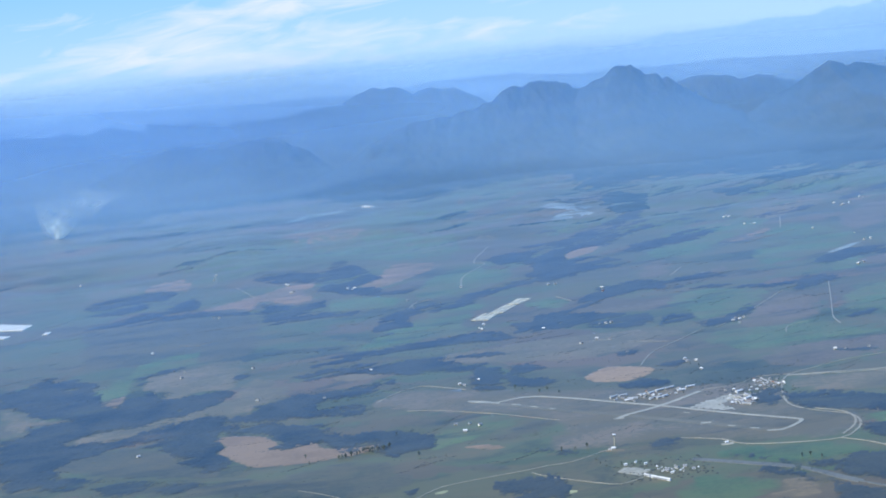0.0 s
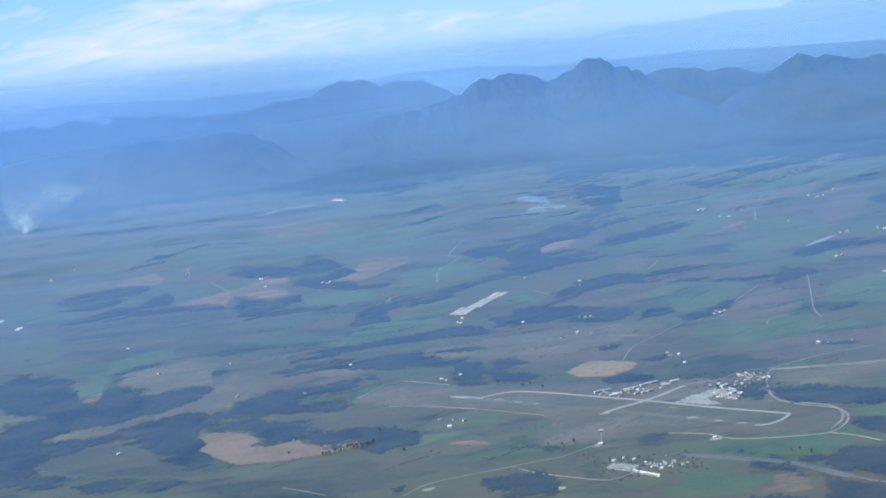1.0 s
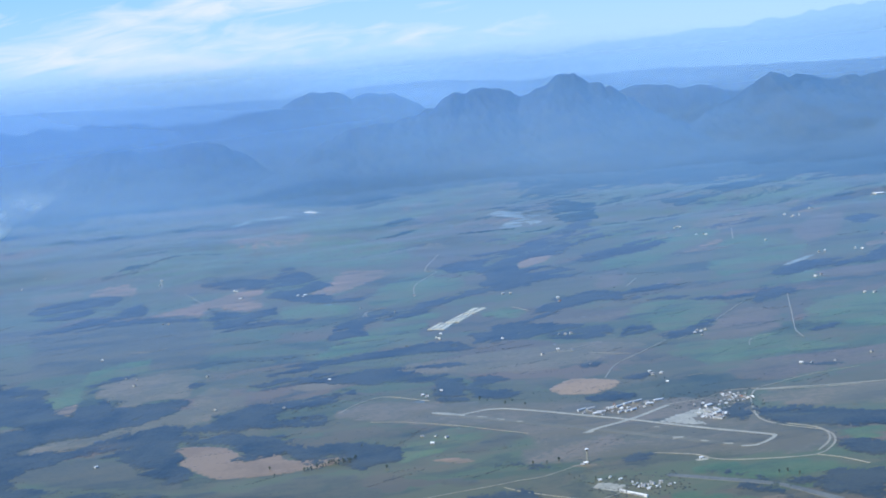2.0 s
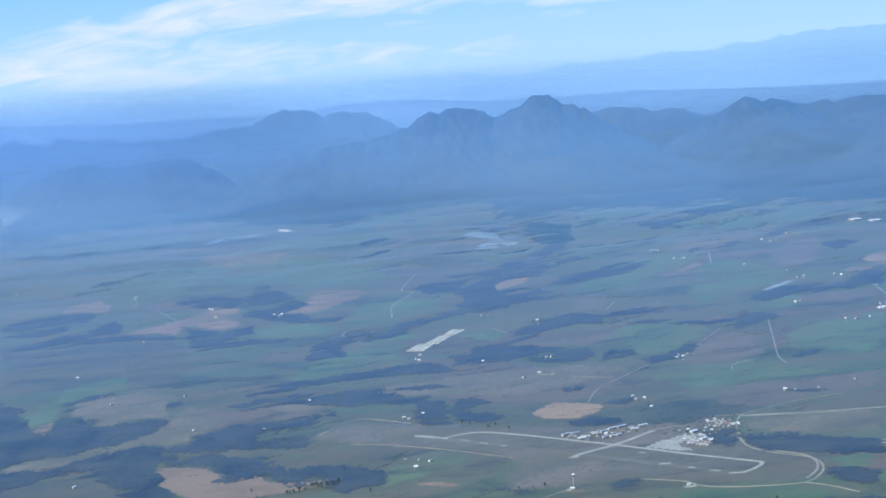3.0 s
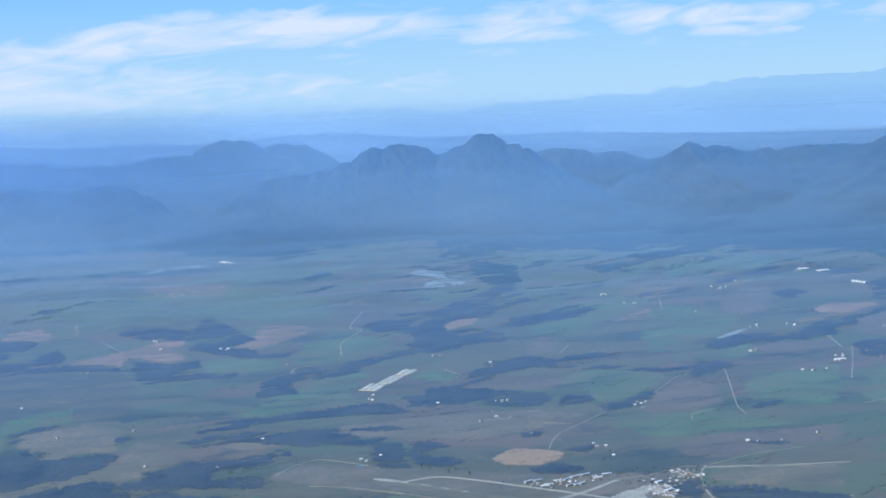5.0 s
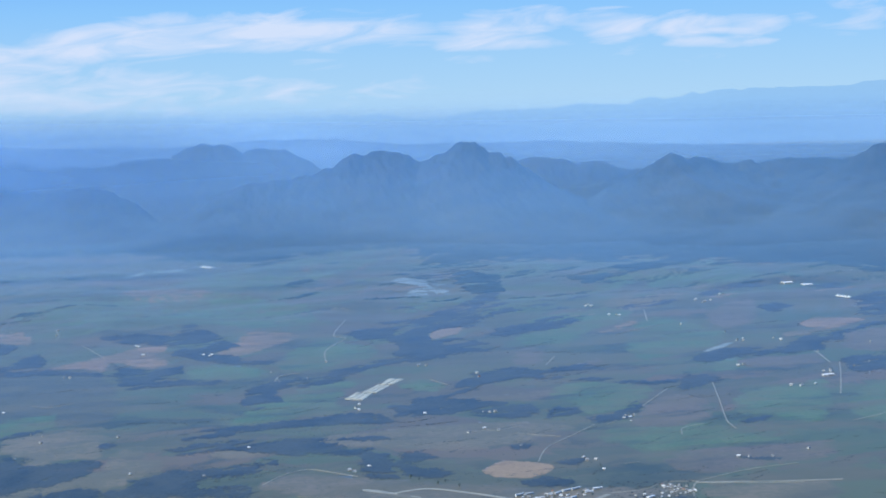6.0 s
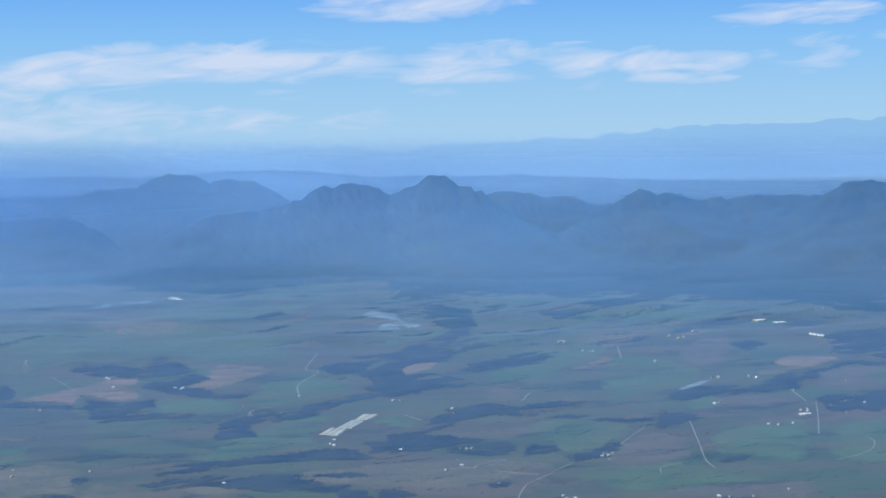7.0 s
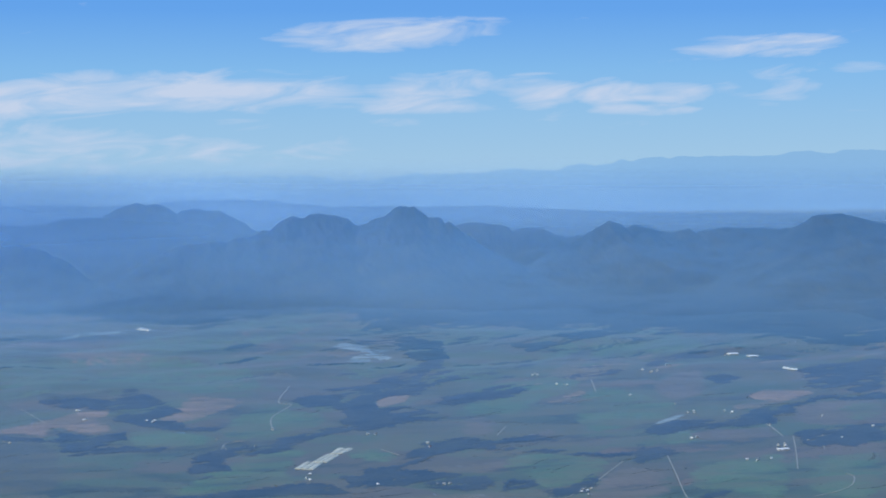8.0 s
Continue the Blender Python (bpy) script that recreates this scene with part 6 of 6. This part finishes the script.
for x, y in ((343.2, 1121.0), (352.3, 1111.3),):
    put_hangar(6.0, 10, x, y)
put_hangar(5.0, 10, 247.8, 796.6)
for x, y in ((114.5, 597.7), (114.8, 585.9),):
    put_hangar(2.8, 35, x, y)
tunnels("oldplastic", (39.4, 814.2), (46.9, 809.7), (52.5, 823.3), (46.0, 828.9))
tunnels("oldplastic", (48.8, 828.2), (54.7, 824.8), (62.2, 840.3), (57.1, 844.9))
tunnels("oldplastic", (58.5, 845.4), (64.1, 843.8), (70.3, 853.8), (63.8, 858.0))
tunnels("plastic", (-216.3, 972.8), (-182.5, 948.9), (-179.8, 963.4), (-215.0, 996.3))
tunnels("plastic", (-203.4, 937.8), (-187.7, 926.9), (-185.8, 932.2), (-202.0, 945.2))
tunnels("plastic", (-168.5, 923.7), (-165.6, 923.1), (-164.7, 929.3), (-168.2, 932.2))
tunnels("plastic", (-6.5, 1399.0), (1.9, 1389.0), (5.0, 1396.0), (-3.4, 1407.0))
tunnels("plastic", (347.2, 1049.8), (352.6, 1040.3), (354.7, 1044.6), (349.5, 1054.1))
for x, y in ((-17.7, 574.9), (-13.8, 576.5), (-12.0, 577.1), (-10.2, 580.0), (-7.0, 579.7), (-3.3, 580.0), (-1.5, 582.8), (-9.1, 580.9), (-28.5, 582.4), (-27.0, 573.0), (-15.6, 575.2), (-5.5, 580.4),):
    put_tree(1.5, x, y)
for x, y in ((57.7, 548.4), (54.0, 547.5), (49.9, 548.4), (44.6, 646.5), (46.9, 642.9), (52.1, 634.5), (55.0, 637.7), (58.4, 629.5), (1.1, 598.4), (15.5, 560.2), (7.3, 566.2), (58.2, 531.7), (58.8, 526.6), (60.6, 528.3), (69.8, 507.4), (117.7, 501.8), (115.5, 505.8), (113.1, 505.8), (143.8, 637.8), (116.5, 587.8), (116.9, 581.0), (122.3, 587.3),):
    put_tree(1.3, x, y)
for ends in ((86.2, 609.6, 88.7, 612.0), (89.3, 612.6, 92.4, 614.8), (92.8, 614.5, 96.0, 616.7), (96.1, 609.5, 98.7, 610.0), (99.7, 613.4, 102.8, 614.6),):
    put_shed(*ends, 0.65)
for ends in ((85.4, 601.4, 87.6, 603.0), (87.9, 601.8, 89.6, 602.7), (89.9, 602.5, 91.9, 604.2), (73.5, 610.5, 76.3, 612.6), (76.7, 611.4, 79.5, 612.6), (78.8, 605.3, 81.9, 605.4), (77.4, 603.4, 80.1, 603.6), (83.6, 609.2, 85.5, 610.0),):
    put_shed(*ends, 0.6)
for ends in ((68.8, 508.0, 70.0, 505.7), (70.3, 505.3, 74.6, 498.9),):
    put_shed(*ends, 0.55)
for ends in ((111.7, 591.5, 113.4, 588.7), (111.0, 585.4, 112.8, 582.5), (115.3, 592.4, 116.4, 588.8), (111.8, 579.4, 114.2, 577.1),):
    put_shed(*ends, 0.7, "tinroof")
for x, y in ((289.0, 1084.1), (272.1, 1057.8), (247.9, 798.1), (250.0, 807.8), (188.5, 657.7), (227.6, 774.2), (142.2, 736.2), (143.2, 732.9), (145.7, 736.6), (220.7, 836.2), (222.9, 836.6), (42.6, 786.3),):
    put_house(0.95 * random.uniform(0.8, 1.25), x, y)
for x, y in ((77.6, 722.5), (67.3, 768.4), (-81.9, 913.3), (-79.2, 911.8), (-88.4, 773.5), (29.0, 875.3), (13.9, 899.2),):
    put_house(0.95 * random.uniform(0.8, 1.25), x, y)
for x, y in ((203.4, 1063.7), (276.5, 1061.8), (289.9, 1080.4), (267.3, 862.1), (254.5, 811.7),):
    put_house(0.9 * random.uniform(0.8, 1.25), x, y)
for x, y in ((-16.7, 575.8), (-15.4, 575.9), (-12.7, 577.5), (-11.1, 578.9), (-9.7, 580.4), (-8.4, 581.3), (-7.7, 580.1), (-6.4, 580.9), (-4.8, 580.8), (-4.0, 581.2), (-2.6, 581.9), (-2.0, 582.4), (-7.9, 578.6), (-5.5, 578.1), (-7.0, 577.4), (-3.5, 579.3),):
    put_tree(1.2, x, y)
for x, y in ((84.1, 605.0), (87.4, 606.9), (93.2, 607.3), (95.0, 606.3), (77.4, 608.1), (80.5, 601.5), (74.9, 606.8), (109.2, 588.3), (109.0, 581.9), (120.6, 598.0), (120.5, 593.2), (119.7, 602.6),):
    put_house(0.8 * random.uniform(0.8, 1.25), x, y)
for x, y in ((129.0, 603.2), (117.1, 584.6), (89.8, 607.4), (86.4, 614.4),):
    put_house(0.8 * random.uniform(0.8, 1.25), x, y)
for x, y in ((83.1, 604.7), (85.1, 605.4), (87.1, 602.3), (89.8, 607.4), (92.8, 605.6), (95.1, 609.2), (97.5, 605.7), (77.1, 607.4), (82.5, 606.9), (80.4, 608.2), (112.0, 596.2), (114.0, 598.0), (112.5, 585.4), (114.7, 586.0), (117.4, 592.0), (119.3, 594.8), (119.2, 589.1), (114.8, 576.7), (116.7, 579.3), (121.9, 597.3), (123.7, 598.2), (124.8, 606.7), (125.2, 598.3), (126.3, 596.7), (128.5, 599.4), (127.8, 591.8), (108.4, 660.3), (106.7, 656.6), (108.7, 654.2), (110.8, 649.3), (64.5, 523.5), (67.3, 522.0), (70.1, 522.4), (73.2, 516.1), (73.3, 508.8), (74.3, 507.6), (76.4, 512.3), (77.1, 508.7), (79.1, 506.3), (81.5, 511.5), (81.5, 506.3),):
    put_tree(0.9, x, y)


def hamlet(seed, number, size, *ends):
    """Small buildings strewn along a line of the plan."""
    rng = random.Random(seed)
    for _ in range(number):
        f = rng.random()
        (ax, ay), (bx, by) = ends
        put_house(size * rng.uniform(0.5, 1.2), ax + (bx - ax) * f + rng.uniform(-2.0, 2.0), ay + (by - ay) * f + rng.uniform(-3.5, 3.5))


hamlet(11, 26, 0.72, (123.3, 615), (129.6, 602.9))
hamlet(12, 34, 0.68, (110.8, 582.7), (118.4, 583.9))
hamlet(13, 14, 0.7, (76.7, 606.6), (99.7, 612.5))
hamlet(14, 20, 0.55, (71.8, 512.9), (82.6, 509.6))
smoke(-243.5, 1436)
control_tower(65.5, 543.2, 3.6)
